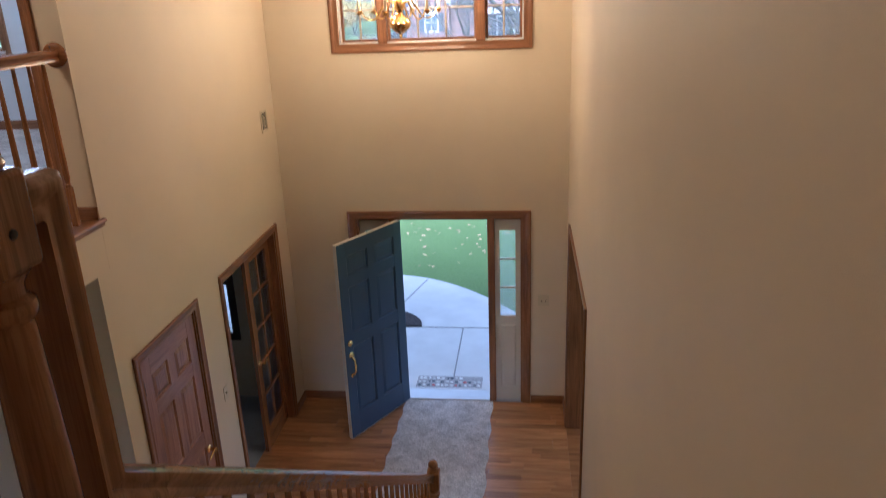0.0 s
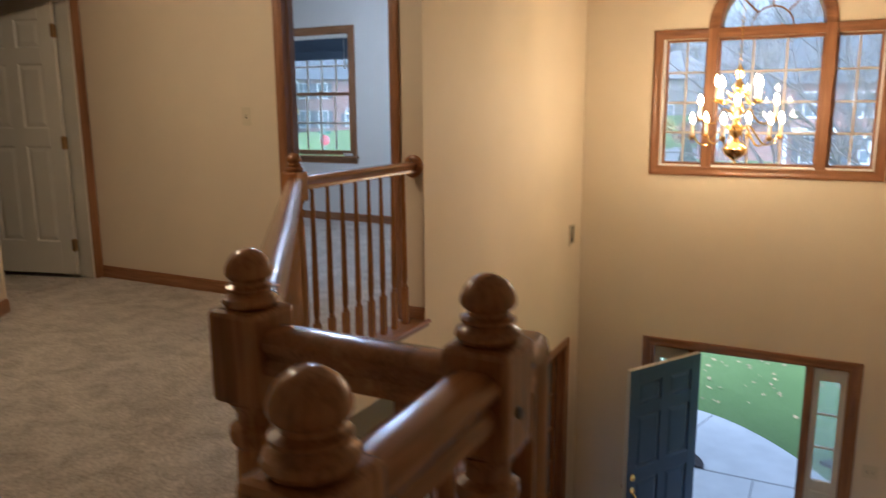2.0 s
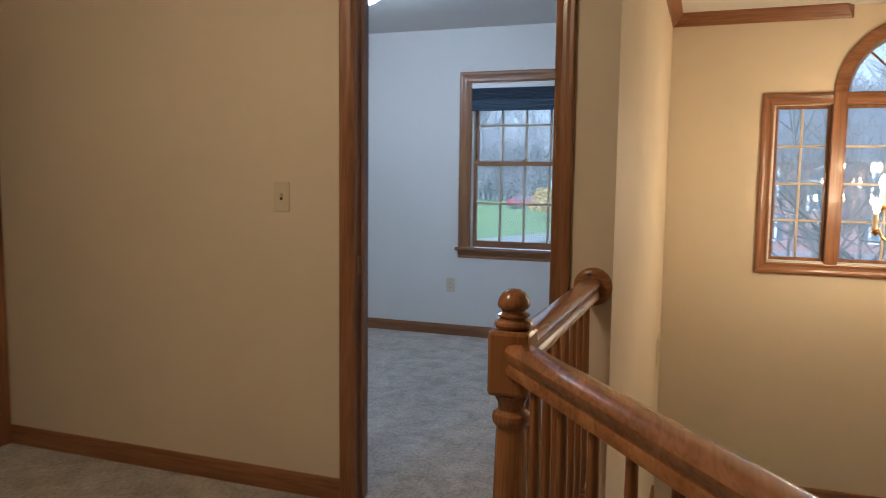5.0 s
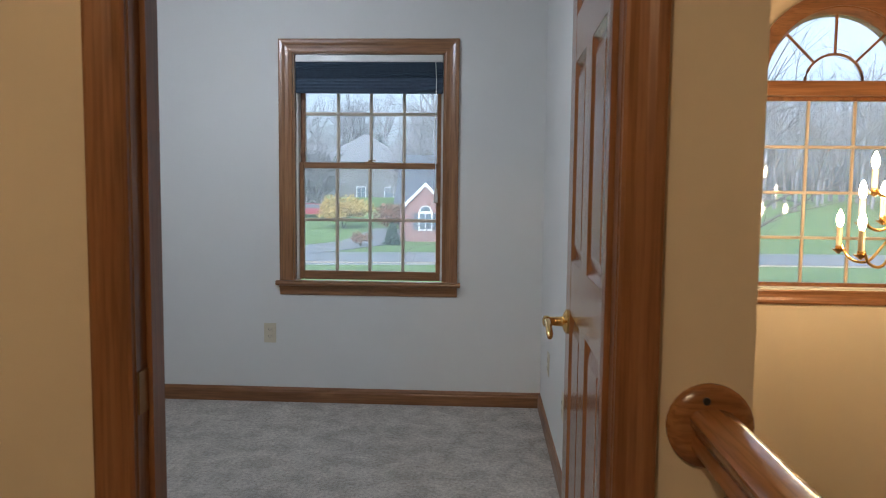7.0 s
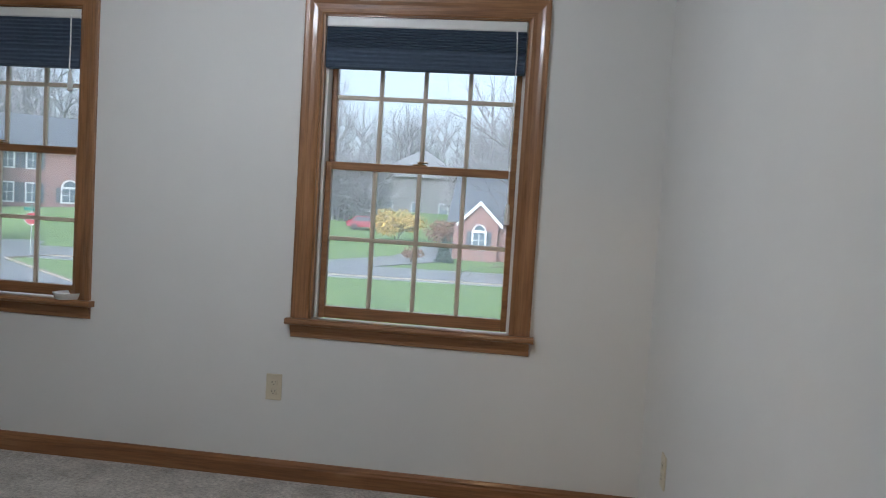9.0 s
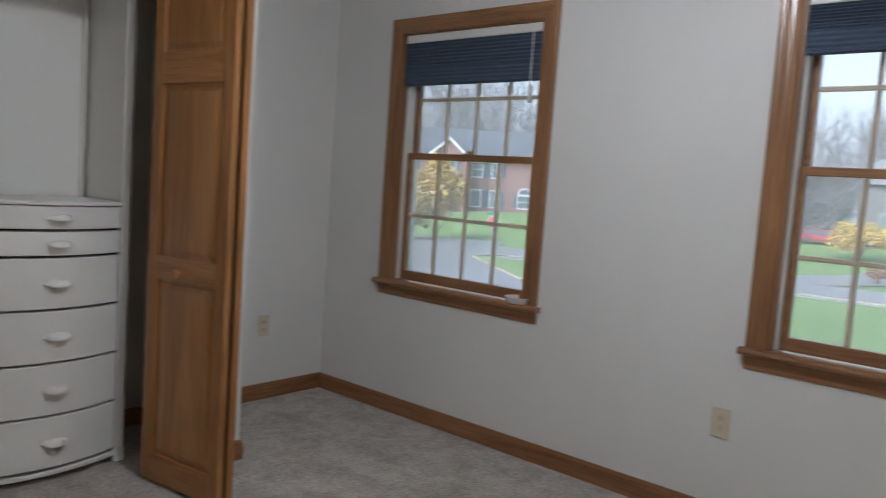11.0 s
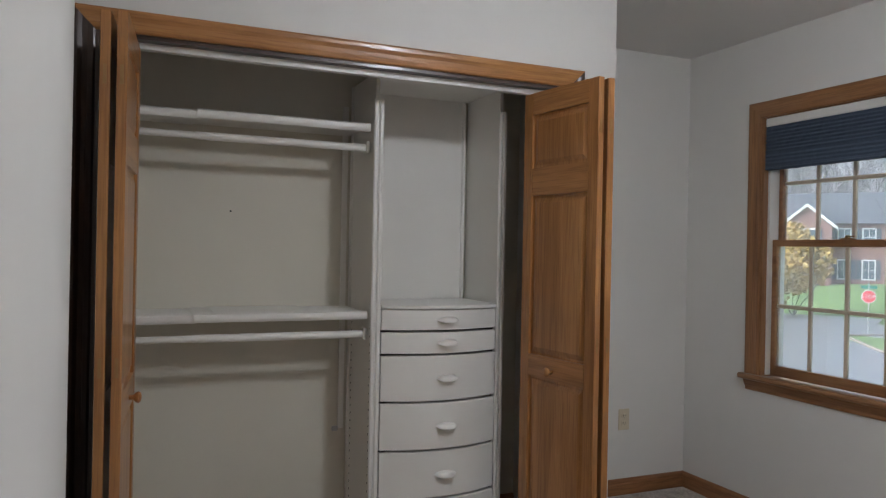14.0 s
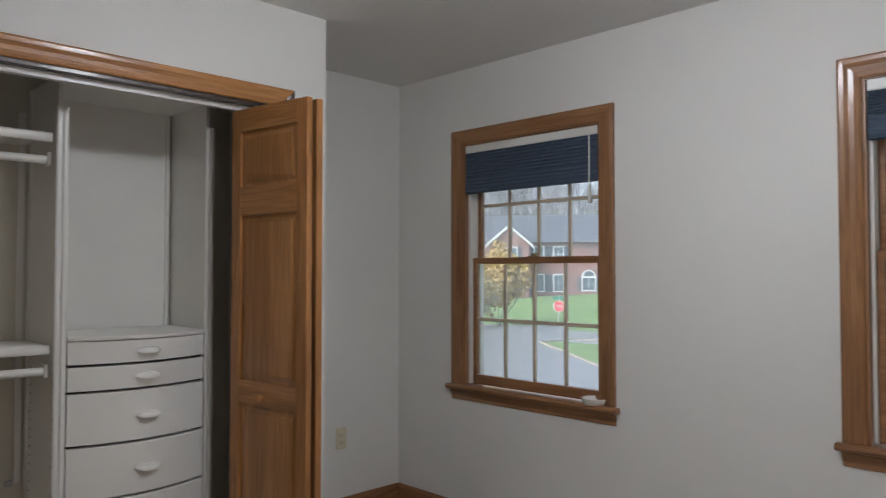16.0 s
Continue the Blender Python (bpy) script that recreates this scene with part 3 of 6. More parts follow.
door_3 = thing("door_3", "stained oak cased bathroom doorway", "door frame", kind="structure")
DGJ = tuple(DGN)
o3 = (DG0.x, DG0.y, 0)
casing(door_3, o3, (DGD.x, DGD.y, 0), (DGN.x, DGN.y, 0), 1.13, 1.83, 0, 2.035, M_TRIM)
jamb(door_3, o3, (DGD.x, DGD.y, 0), (-DGN.x, -DGN.y, 0), 1.125, 1.835, 0, 2.045, 0.115, 0.02, M_TRIM)
boxes("threshold", [((1.146, -0.10, -0.002), (1.814, 0.02, 0.012))], M_WDOOR, door_3, bev=0.004).matrix_local = Matrix.Translation((DG0.x, DG0.y, 0)) @ Matrix.Rotation(math.atan2(DGD.y, DGD.x), 4, "Z")

door_4 = thing("door_4", "stained oak casing of the front entry with sidelights", "door frame", kind="structure")
WIDE = [(u * 1.25, h) for u, h in CASE_PROF]
casing(door_4, (0, YF, 0), (1, 0, 0), (0, -1, 0), 0.781, 2.447, F, -0.96, M_TRIM, WIDE)
boxes("entry_head", [((0.776, YF + 0.002, -0.972), (2.454, YF + 0.148, -0.951))], M_TRIM["x"], door_4)
for x0, x1 in ((0.776, 0.806), (1.12, 1.19), (2.097, 2.165), (2.424, 2.454)):
    boxes("entry_post", [((x0, YF + 0.002, F), (x1, YF + 0.148, -0.9725))], M_TRIM["z"], door_4, bev=0.003)
boxes("threshold", [((1.191, YF - 0.01, F - 0.02), (2.096, YF + 0.2, F + 0.022))], M_STEEL, door_4, bev=0.006)

door_5 = thing("door_5", "stained oak cased wide doorway to the study", "door frame", kind="structure")
casing(door_5, (XL, -0.13, F), (0, 1, 0), (1, 0, 0), 1.579, 2.866, F, -0.96, M_TRIM)
jamb(door_5, (XL + 0.001, -0.13, 0), (0, 1, 0), (-1, 0, 0), 1.575, 2.87, F, -0.955, 0.132, 0.02, M_TRIM)
door_6 = thing("door_6", "stained oak cased closet doorway in the foyer", "door frame", kind="structure")
casing(door_6, (XL, -0.13, F), (0, 1, 0), (1, 0, 0), 0.229, 1.041, F, -0.96, M_TRIM)
jamb(door_6, (XL + 0.001, -0.13, 0), (0, 1, 0), (-1, 0, 0), 0.225, 1.045, F, -0.955, 0.132, 0.02, M_TRIM)
door_7 = thing("door_7", "stained oak cased doorway beside the stair foot", "door frame", kind="structure")
casing(door_7, (XR, -5.3, F), (0, 1, 0), (-1, 0, 0), 6.21, 7.97, F, -0.96, M_TRIM)
jamb(door_7, (XR - 0.001, -5.3, 0), (0, 1, 0), (1, 0, 0), 6.20, 7.98, F, -0.955, 0.142, 0.02, M_TRIM)
door_8 = thing("door_8", "stained oak casing of the bedroom closet", "door frame", kind="structure")
# sides and jambs take the shade-darkened oak, the head plain bifold oak
casing(door_8, (CLX, 0.033, 0), (0, 1, 0), (1, 0, 0), 0.007, 1.833, 0, 2.046, dict(x=M_BIF["x"], y=M_BIF["y"], z=M_DARKWOOD_SHADED), [(u * 1.15, h) for u, h in CASE_PROF])
boxes("jamb_side", [((CLX - 0.1, 0.036, 0), (CLX + 0.0, 0.052, 2.05))], M_DARKWOOD_SHADED, door_8)
boxes("jamb_side", [((CLX - 0.1, 1.852, 0), (CLX + 0.0, 1.87, 2.05))], M_DARKWOOD_SHADED, door_8)
boxes("jamb_head", [((CLX - 0.1, 0.052, 2.032), (CLX + 0.0, 1.852, 2.05))], M_DARKWOOD_SHADED, door_8)
boxes("track", [((CLX - 0.075, 0.053, 2.01), (CLX - 0.045, 1.851, 2.0319))], M_VINYL, door_8)


# ---- bedroom windows ----
def sash(win, name, x0, x1, z0, z1, y, cols, rows, stile, bottom, top):
    """One sash: frame, muntin bars and panes, its inner face at y."""
    d = 0.035
    bm = bmesh.new()
    box(bm, (x0, y, z0), (x0 + stile, y + d, z1), 0.003)
    box(bm, (x1 - stile, y, z0), (x1, y + d, z1), 0.003)
    box(bm, (x0 + stile, y, z0), (x1 - stile, y + d, z0 + bottom), 0.003)
    box(bm, (x0 + stile, y, z1 - top), (x1 - stile, y + d, z1), 0.003)
    fr = part(name, bm, M_WIN["x"], win)
    gx0, gx1, gz0, gz1 = x0 + stile, x1 - stile, z0 + bottom, z1 - top
    w, h, t = (gx1 - gx0) / cols, (gz1 - gz0) / rows, 0.009
    for i in range(1, cols):
        boxes("muntin", [((gx0 + i * w - t, y + 0.009, gz0), (gx0 + i * w + t, y + 0.028, gz1))], M_MUNTIN, fr, bev=0.003)
    for k in range(1, rows):
        boxes("muntin", [((gx0, y + 0.0085, gz0 + k * h - t), (gx1, y + 0.0285, gz0 + k * h + t))], M_MUNTIN, fr, bev=0.003)
    for i in range(cols):
        for k in range(rows):
            pn = boxes("pane", [((gx0 + i * w, y + 0.017, gz0 + k * h), (gx0 + (i + 1) * w, y + 0.020, gz0 + (k + 1) * h))], M_GLASS, fr)
            pn.visible_shadow = False
    return fr


M_MUNTIN = plain("tan_grille", (0.55, 0.47, 0.36), 0.4, var=0.04)


def hung_window(name, cx, blind_z):
    win = thing(name, "oak double-hung window with a grille and a deep sill", "window", Matrix.Identity(4), kind="structure")
    casing(win, (cx, BYF, 0), (1, 0, 0), (0, -1, 0), -0.442, 0.442, 0.732, 2.047, M_WIN, WIDE)
    q = 0.45
    for x0, x1 in ((-q, -q + 0.018), (q - 0.018, q)):
        boxes("window_jamb", [((cx + x0, BYF - 0.0005, 0.704), (cx + x1, BYF + 0.148, 2.06))], M_WIN["z"], win)
    boxes("window_jamb_head", [((cx - q + 0.018, BYF - 0.0005, 2.042), (cx + q - 0.018, BYF + 0.148, 2.06))], M_WIN["x"], win)
    bm = bmesh.new()
    run(bm, (cx - 0.54, BYF, 0.704), (cx + 0.54, BYF, 0.704), (0, -1, 0), [(-0.145, 0), (-0.145, 0.012), (0.0, 0.026), (0.036, 0.028), (0.046, 0.022), (0.048, 0.014), (0.044, 0.004), (0.036, 0)])
    part("window_sill", bm, M_WIN["x"], win, "rounded oak sill")
    bm = bmesh.new()
    run(bm, (cx - 0.522, BYF, 0.645), (cx + 0.522, BYF, 0.645), (0, -1, 0), [(0, 0), (0.008, 0.004), (0.010, 0.02), (0.018, 0.036), (0.024, 0.05), (0.026, 0.0585), (0, 0.0585)])
    part("apron", bm, M_WIN["x"], win)
    for s in (-1, 1):
        boxes("vinyl_track", [((cx + s * 0.4315, BYF + 0.03, 0.735), (cx + s * 0.4185, BYF + 0.14, 2.0415))], M_VINYL, win)
    sash(win, "upper_sash", cx - 0.418, cx + 0.418, 1.395, 2.0415, BYF + 0.09, 4, 2, 0.026, 0.03, 0.042)
    sash(win, "lower_sash", cx - 0.418, cx + 0.418, 0.733, 1.425, BYF + 0.05, 4, 2, 0.026, 0.052, 0.034)
    lk = bmesh.new()
    box(lk, (cx - 0.03, BYF + 0.05, 1.4255), (cx + 0.03, BYF + 0.075, 1.432), 0.002)
    lathe(lk, [(0.012, 0), (0.012, 0.009), (0.008, 0.012)], 12, (cx, BYF + 0.062, 1.432))
    box(lk, (cx - 0.004, BYF + 0.056, 1.437), (cx + 0.035, BYF + 0.068, 1.443), 0.002)
    part("sash_lock", lk, M_OLDBRASS, win)
    # cellular shade, partly raised
    sh = thing("cellular_shade", "slate-blue pleated cellular shade raised to the upper panes", "window shade", pose(cx, BYF, blind_z))
    top = 2.04 - blind_z
    boxes("head_rail", [((-0.428, 0.0, top - 0.042), (0.428, 0.042, top))], M_VINYL, sh, bev=0.004)
    bm = bmesh.new()
    n = 15
    z0, z1 = 0.075, top - 0.043
    prof = [(0.036, z0), (0.036, z1)]
    for i in range(n + 1):
        prof.append((0.008 if i % 2 else 0.0, z1 + (z0 - z1) * i / n))
    loft(bm, [[(-0.426, y, z) for y, z in prof], [(0.426, y, z) for y, z in prof]])
    part("pleated_fabric", bm, M_SHADE, sh)
    bm = bmesh.new()
    prof = [(0.036, 0.0), (0.036, 0.0745)]
    for i in range(9):
        prof.append((0.003 if i % 2 else -0.001, 0.0745 - 0.0745 * i / 8))
    loft(bm, [[(-0.426, y, z) for y, z in prof], [(0.426, y, z) for y, z in prof]])
    part("gathered_pleats", bm, M_SHADE, sh)
    boxes("bottom_rail", [((-0.427, -0.002, -0.012), (0.427, 0.038, -0.0005))], M_SHADE, sh, bev=0.004)
    return win


hung_window("window_1", WL, 1.79)
hung_window("window_2", WR, 1.835)

# ---- round-headed foyer window ----
win3 = thing("window_3", "oak-framed arched window above the front door", "window", kind="structure")
def leg(parent, name, a, b, mat):
    """A piece of casing on the front wall between two mitred ends (x, z, dx, dz)."""
    bm = bmesh.new()
    loft(bm, [[(p[0] + p[2] * u, YF - h, p[1] + p[3] * u) for u, h in WIDE] for p in (a, b)])
    part(name, bm, mat, parent)


HZ = 1.818
leg(win3, "casing_side", (PL, PB, -1, -1), (PL, HZ, -1, 1), M_TRIM["z"])
leg(win3, "casing_side", (PRT, HZ, 1, 1), (PRT, PB, 1, -1), M_TRIM["z"])
leg(win3, "casing_foot", (PRT, PB, 1, -1), (PL, PB, -1, -1), M_TRIM["x"])
leg(win3, "casing_head", (PL, HZ, -1, 1), (PX - PR - 0.081, HZ, 0, 1), M_TRIM["x"])
leg(win3, "casing_head", (PX + PR + 0.081, HZ, 0, 1), (PRT, HZ, 1, 1), M_TRIM["x"])
bm = bmesh.new()
rings = []
for i in range(33):
    a = math.pi * i / 32
    rings.append([(PX - math.cos(a) * (PR + u), YF - h, PZ + math.sin(a) * (PR + u)) for u, h in WIDE])
loft(bm, rings)
part("casing_arch", bm, M_TRIM["x"], win3, smooth=True)
for s in (-1, 1):
    boxes("mullion", [((PX + s * PR - 0.002 * s, YF - 0.016, PB), (PX + s * (PR + 0.08), YF + 0.1, PZ))], M_TRIM["z"], win3, bev=0.004)
boxes("transom", [((PX - PR, YF - 0.014, HZ), (PX + PR, YF + 0.1, PZ))], M_TRIM["x"], win3, bev=0.004)
M_LINER = plain("white_window_liner", (0.74, 0.73, 0.72), 0.5, var=0.02)
boxes("liner", [((PL, YF + 0.001, PB), (PL + 0.012, YF + 0.149, HZ))], M_LINER, win3)
boxes("liner", [((PRT - 0.012, YF + 0.001, PB), (PRT, YF + 0.149, HZ))], M_LINER, win3)
boxes("liner", [((PL + 0.012, YF + 0.001, PB), (PRT - 0.012, YF + 0.149, PB + 0.012))], M_LINER, win3)
bm = bmesh.new()
rings = []
for i in range(33):
    a = math.pi * i / 32
    rings.append([(PX - math.cos(a) * r, y, PZ + math.sin(a) * r) for r, y in ((PR, YF + 0.001), (PR, YF + 0.149), (PR - 0.03, YF + 0.149), (PR - 0.03, YF + 0.06), (PR - 0.008, YF + 0.001))])
loft(bm, rings)
part("arch_liner", bm, M_TRIM["x"], win3, smooth=True)


def fixed_light(x0, x1, z0, z1, cols, rows):
    y, fw = YF + 0.07, 0.022
    bm = bmesh.new()
    for a, b in (((x0, y, z0), (x0 + fw, y + 0.03, z1)), ((x1 - fw, y, z0), (x1, y + 0.03, z1)), ((x0 + fw, y, z0), (x1 - fw, y + 0.03, z0 + fw)), ((x0 + fw, y, z1 - fw), (x1 - fw, y + 0.03, z1))):
        box(bm, a, b, 0.002)
    fr = part("light_frame", bm, M_TRIM["z"], win3)
    gx0, gx1, gz0, gz1 = x0 + fw, x1 - fw, z0 + fw, z1 - fw
    w, h, t = (gx1 - gx0) / cols, (gz1 - gz0) / rows, 0.008
    for i in range(1, cols):
        boxes("muntin", [((gx0 + i * w - t, y + 0.006, gz0), (gx0 + i * w + t, y + 0.024, gz1))], M_MUNTIN, fr, bev=0.002)
    for k in range(1, rows):
        boxes("muntin", [((gx0, y + 0.0055, gz0 + k * h - t), (gx1, y + 0.0245, gz0 + k * h + t))], M_MUNTIN, fr, bev=0.002)
    for i in range(cols):
        for k in range(rows):
            boxes("pane", [((gx0 + i * w, y + 0.014, gz0 + k * h), (gx0 + (i + 1) * w, y + 0.017, gz0 + (k + 1) * h))], M_GLASS, fr).visible_shadow = False


fixed_light(PL + 0.012, PX - PR - 0.08, PB + 0.012, HZ, 2, 4)
fixed_light(PX - PR, PX + PR, PB + 0.012, HZ, 3, 4)
fixed_light(PX + PR + 0.08, PRT - 0.012, PB + 0.012, HZ, 2, 4)
bm = bmesh.new()
poly = [(PX - math.cos(math.pi * i / 32) * (PR - 0.03), PZ + math.sin(math.pi * i / 32) * (PR - 0.03)) for i in range(33)]
loft(bm, [[(x, YF + 0.084, z) for x, z in poly], [(x, YF + 0.087, z) for x, z in poly]])
part("arch_pane", bm, M_GLASS, win3).visible_shadow = False
for a in (45, 90, 135):
    c, s = math.cos(radians(a)), math.sin(radians(a))
    bm = bmesh.new()
    tube(bm, [(PX + c * 0.16, YF + 0.078, PZ + s * 0.16), (PX + c * (PR - 0.03), YF + 0.078, PZ + s * (PR - 0.03))], 0.008, 6)
    part("muntin", bm, M_TRIM["z"], win3)
bm = bmesh.new()
tube(bm, [(PX - math.cos(math.pi * i / 16) * 0.16, YF + 0.078, PZ + math.sin(math.pi * i / 16) * 0.16) for i in range(17)], 0.008, 6)
part("muntin_arc", bm, M_TRIM["z"], win3, smooth=True)

# ---- study window, seen through the doorway below ----
win4 = thing("window_4", "dark-stained study window", "window", kind="structure")
casing(win4, (-1.10, BYF, 0), (1, 0, 0), (0, -1, 0), -0.44, 0.44, -2.24, -0.96, {k: M_DARKWOOD_SHADED for k in "xyz"}, WIDE, bottom=True)
boxes("muntin", [((-1.56, BYF + 0.05, -1.70), (-0.64, BYF + 0.08, -1.66))], M_DARKWOOD_SHADED, win4)
boxes("pane", [((-1.55, BYF + 0.06, -2.25), (-0.65, BYF + 0.064, -0.95))], M_GLASS, win4).visible_shadow = False

# ---- sidelights ----
def sidelight(name, x0, x1):
    th = thing(name, "white panelled sidelight with three panes", "sidelight", kind="structure")
    z0, z1, y = F + 0.0, -0.9725, YF + 0.055
    gx0, gx1, gz0, gz1 = x0 + 0.05, x1 - 0.05, -2.03, -1.10
    bm = bmesh.new()
    for a, b in (((x0, y, z0), (gx0, y + 0.045, z1)), ((gx1, y, z0), (x1, y + 0.045, z1)), ((gx0, y, z0), (gx1, y + 0.045, gz0)), ((gx0, y, gz1), (gx1, y + 0.045, z1))):
        box(bm, a, b)
    part("sidelight_panel", bm, M_WDOOR, th)
    bm = bmesh.new()
    loft(bm, [[(gx0 + i, yy, z0 + 0.16 + i), (gx1 - i, yy, z0 + 0.16 + i), (gx1 - i, yy, gz0 - 0.1 - i), (gx0 + i, yy, gz0 - 0.1 - i)] for i, yy in ((0, y - 0.0005), (0.008, y - 0.008), (0.02, y - 0.008), (0.035, y - 0.004))])
    part("raised_panel", bm, M_WDOOR, th)
    h = (gz1 - gz0) / 3
    for k in range(3):
        boxes("pane", [((gx0, y + 0.02, gz0 + k * h), (gx1, y + 0.024, gz0 + (k + 1) * h))], M_GLASS, th).visible_shadow = False
    for k in (1, 2):
        boxes("muntin", [((gx0, y + 0.008, gz0 + k * h - 0.008), (gx1, y + 0.036, gz0 + k * h + 0.008))], M_WDOOR, th, bev=0.003)


sidelight("sidelight_left", 0.8065, 1.1195)
sidelight("sidelight_right", 2.1655, 2.4235)

# ---- doors ----
def lever(parent, x, z, y, side, mat=None, flip=1):
    """A brass lever handle on a round rose, on the face at y towards side."""
    mat = mat or M_BRASS
    bm = bmesh.new()
    rot = Matrix.Rotation(radians(90 * side), 3, "X")
    lathe(bm, [(0.031, 0), (0.031, 0.004), (0.024, 0.010), (0.013, 0.014), (0.011, 0.045), (0.014, 0.05), (0.014, 0.06), (0.006, 0.064)], 18, (x, y, z), rot)
    rose = part("door_handle", bm, mat, parent, "brass lever handle", smooth=True)
    bm = bmesh.new()
    yy = y - side * 0.052
    tube(bm, [(x, yy, z), (x + flip * 0.03, yy, z + 0.003), (x + flip * 0.065, yy, z - 0.004), (x + flip * 0.095, yy, z - 0.012), (x + flip * 0.11, yy, z - 0.02)], [0.009, 0.009, 0.008, 0.009, 0.006], 10)
    part("lever", bm, mat, rose, smooth=True)


def knob(parent, x, z, y, side, mat=None, r=0.027):
    bm = bmesh.new()
    rot = Matrix.Rotation(radians(90 * side), 3, "X")
    lathe(bm, [(r * 1.1, 0), (r * 1.1, 0.004), (0.010, 0.008), (0.009, 0.025), (r * 0.7, 0.032), (r, 0.044), (r * 0.85, 0.056), (r * 0.4, 0.061)], 18, (x, y, z), rot)
    part("door_knob", bm, mat or M_BRASS, parent, "brass knob", smooth=True)


# bedroom door: hinged at the doorway's side, swung fully into the room
bd = thing("bedroom_door", "varnished oak six-panel door standing open against the wall", "door", pose(-0.112, 0.062, 0.012, 0, 0, 88.8))
panel_door(bd, 0.72, 2.01, 0.035, M_DOOR, stile=0.102)
lever(bd, 0.66, 0.935, 0.035, -1, flip=-1)
lever(bd, 0.66, 0.935, 0.0, 1, flip=-1)
for hz in (0.24, 1.02, 1.81):
    hinge(bd, -0.004, 0.036, hz, M_OLDBRASS)
    boxes("hinge_leaf", [((-0.003, 0.004, hz - 0.045), (-0.0005, 0.034, hz + 0.045))], M_OLDBRASS, bd)
boxes("latch", [((0.7195, 0.006, 0.90), (0.7225, 0.029, 0.955))], M_OLDBRASS, bd)

# white door beyond the angled wall, hinged at its right, standing open into the room behind
wdm = {k: M_WDOOR for k in "xyz"}
wd = thing("white_door", "white painted six-panel door standing open", "door", pose(-2.855, -0.112, 0.036, 0, 0, 195))
panel_door(wd, 0.745, 1.985, 0.035, wdm, stile=0.118)
knob(wd, 0.685, 0.93, 0.035, -1)
for hz in (0.22, 0.98, 1.77):
    hinge(wd, -0.006, 0.04, hz, M_OLDBRASS)
    boxes("hinge_leaf", [((-0.004, 0.002, hz - 0.045), (-0.0005, 0.036, hz + 0.045)), ((0.0, 0.0355, hz - 0.045), (0.02, 0.0375, hz + 0.045))], M_OLDBRASS, wd)

# front door, swung wide into the foyer
ang = math.degrees(math.atan2(-0.786, -0.466))
fd = thing("front_door", "navy blue six-panel front door standing wide open", "door", pose(1.198, YF - 0.004, F + 0.025, 0, 0, ang))
bmat = {k: M_BLUE for k in "xyz"}
panel_door(fd, 0.90, 2.02, 0.045, bmat)
bm = bmesh.new()
box(bm, (0.004, 0.0445, 0.0), (0.9, 0.0465, 0.004))
for a, b in (((0, 0.002, 2.0195), (0.9, 0.043, 2.023)), ((0.8995, 0.002, 0), (0.903, 0.043, 2.02))):
    box(bm, a, b)
part("weatherstrip_edge", bm, M_WDOOR, fd)
for z, k in ((1.02, "deadbolt"),):
    bm = bmesh.new()
    lathe(bm, [(0.033, 0), (0.033, 0.006), (0.024, 0.014), (0.012, 0.018)], 18, (0.83, 0.045, z), Matrix.Rotation(radians(-90), 3, "X"))
    part(k, bm, M_BRASS, fd, "brass deadbolt", smooth=True)
bm = bmesh.new()
lathe(bm, [(0.030, 0), (0.030, 0.006), (0.02, 0.012), (0.010, 0.016)], 18, (0.83, 0.045, 0.90), Matrix.Rotation(radians(-90), 3, "X"))
tube(bm, [(0.83, 0.05, 0.89), (0.83, 0.085, 0.86), (0.83, 0.098, 0.81), (0.83, 0.095, 0.75), (0.83, 0.075, 0.70), (0.83, 0.05, 0.68)], [0.011, 0.012, 0.011, 0.011, 0.011, 0.012], 10)
lathe(bm, [(0.022, 0), (0.022, 0.005), (0.01, 0.012)], 14, (0.83, 0.045, 0.68), Matrix.Rotation(radians(-90), 3, "X"))
box(bm, (0.822, 0.06, 0.905), (0.838, 0.09, 0.912), 0.003)
part("handleset", bm, M_BRASS, fd, "brass pull handle with thumb latch", smooth=True)
knob(fd, 0.83, 0.90, 0.0, 1)

# foyer closet door, closed
M_CDOOR = {a: wood("closet_door_oak_" + a, (0.22, 0.095, 0.05), (0.33, 0.155, 0.085), (0.42, 0.22, 0.13), a, 0.35) for a in "xyz"}
cd = thing("foyer_closet_door", "closed oak six-panel closet door", "door", pose(XL - 0.008, 0.118, F + 0.012, 0, 0, 90))
panel_door(cd, 0.774, 2.02, 0.035, M_CDOOR)
lever(cd, 0.70, 0.92, 0.0, 1, flip=-1)
for hz in (0.25, 1.05, 1.85):
    hinge(cd, -0.004, -0.005, hz, M_SLOT)

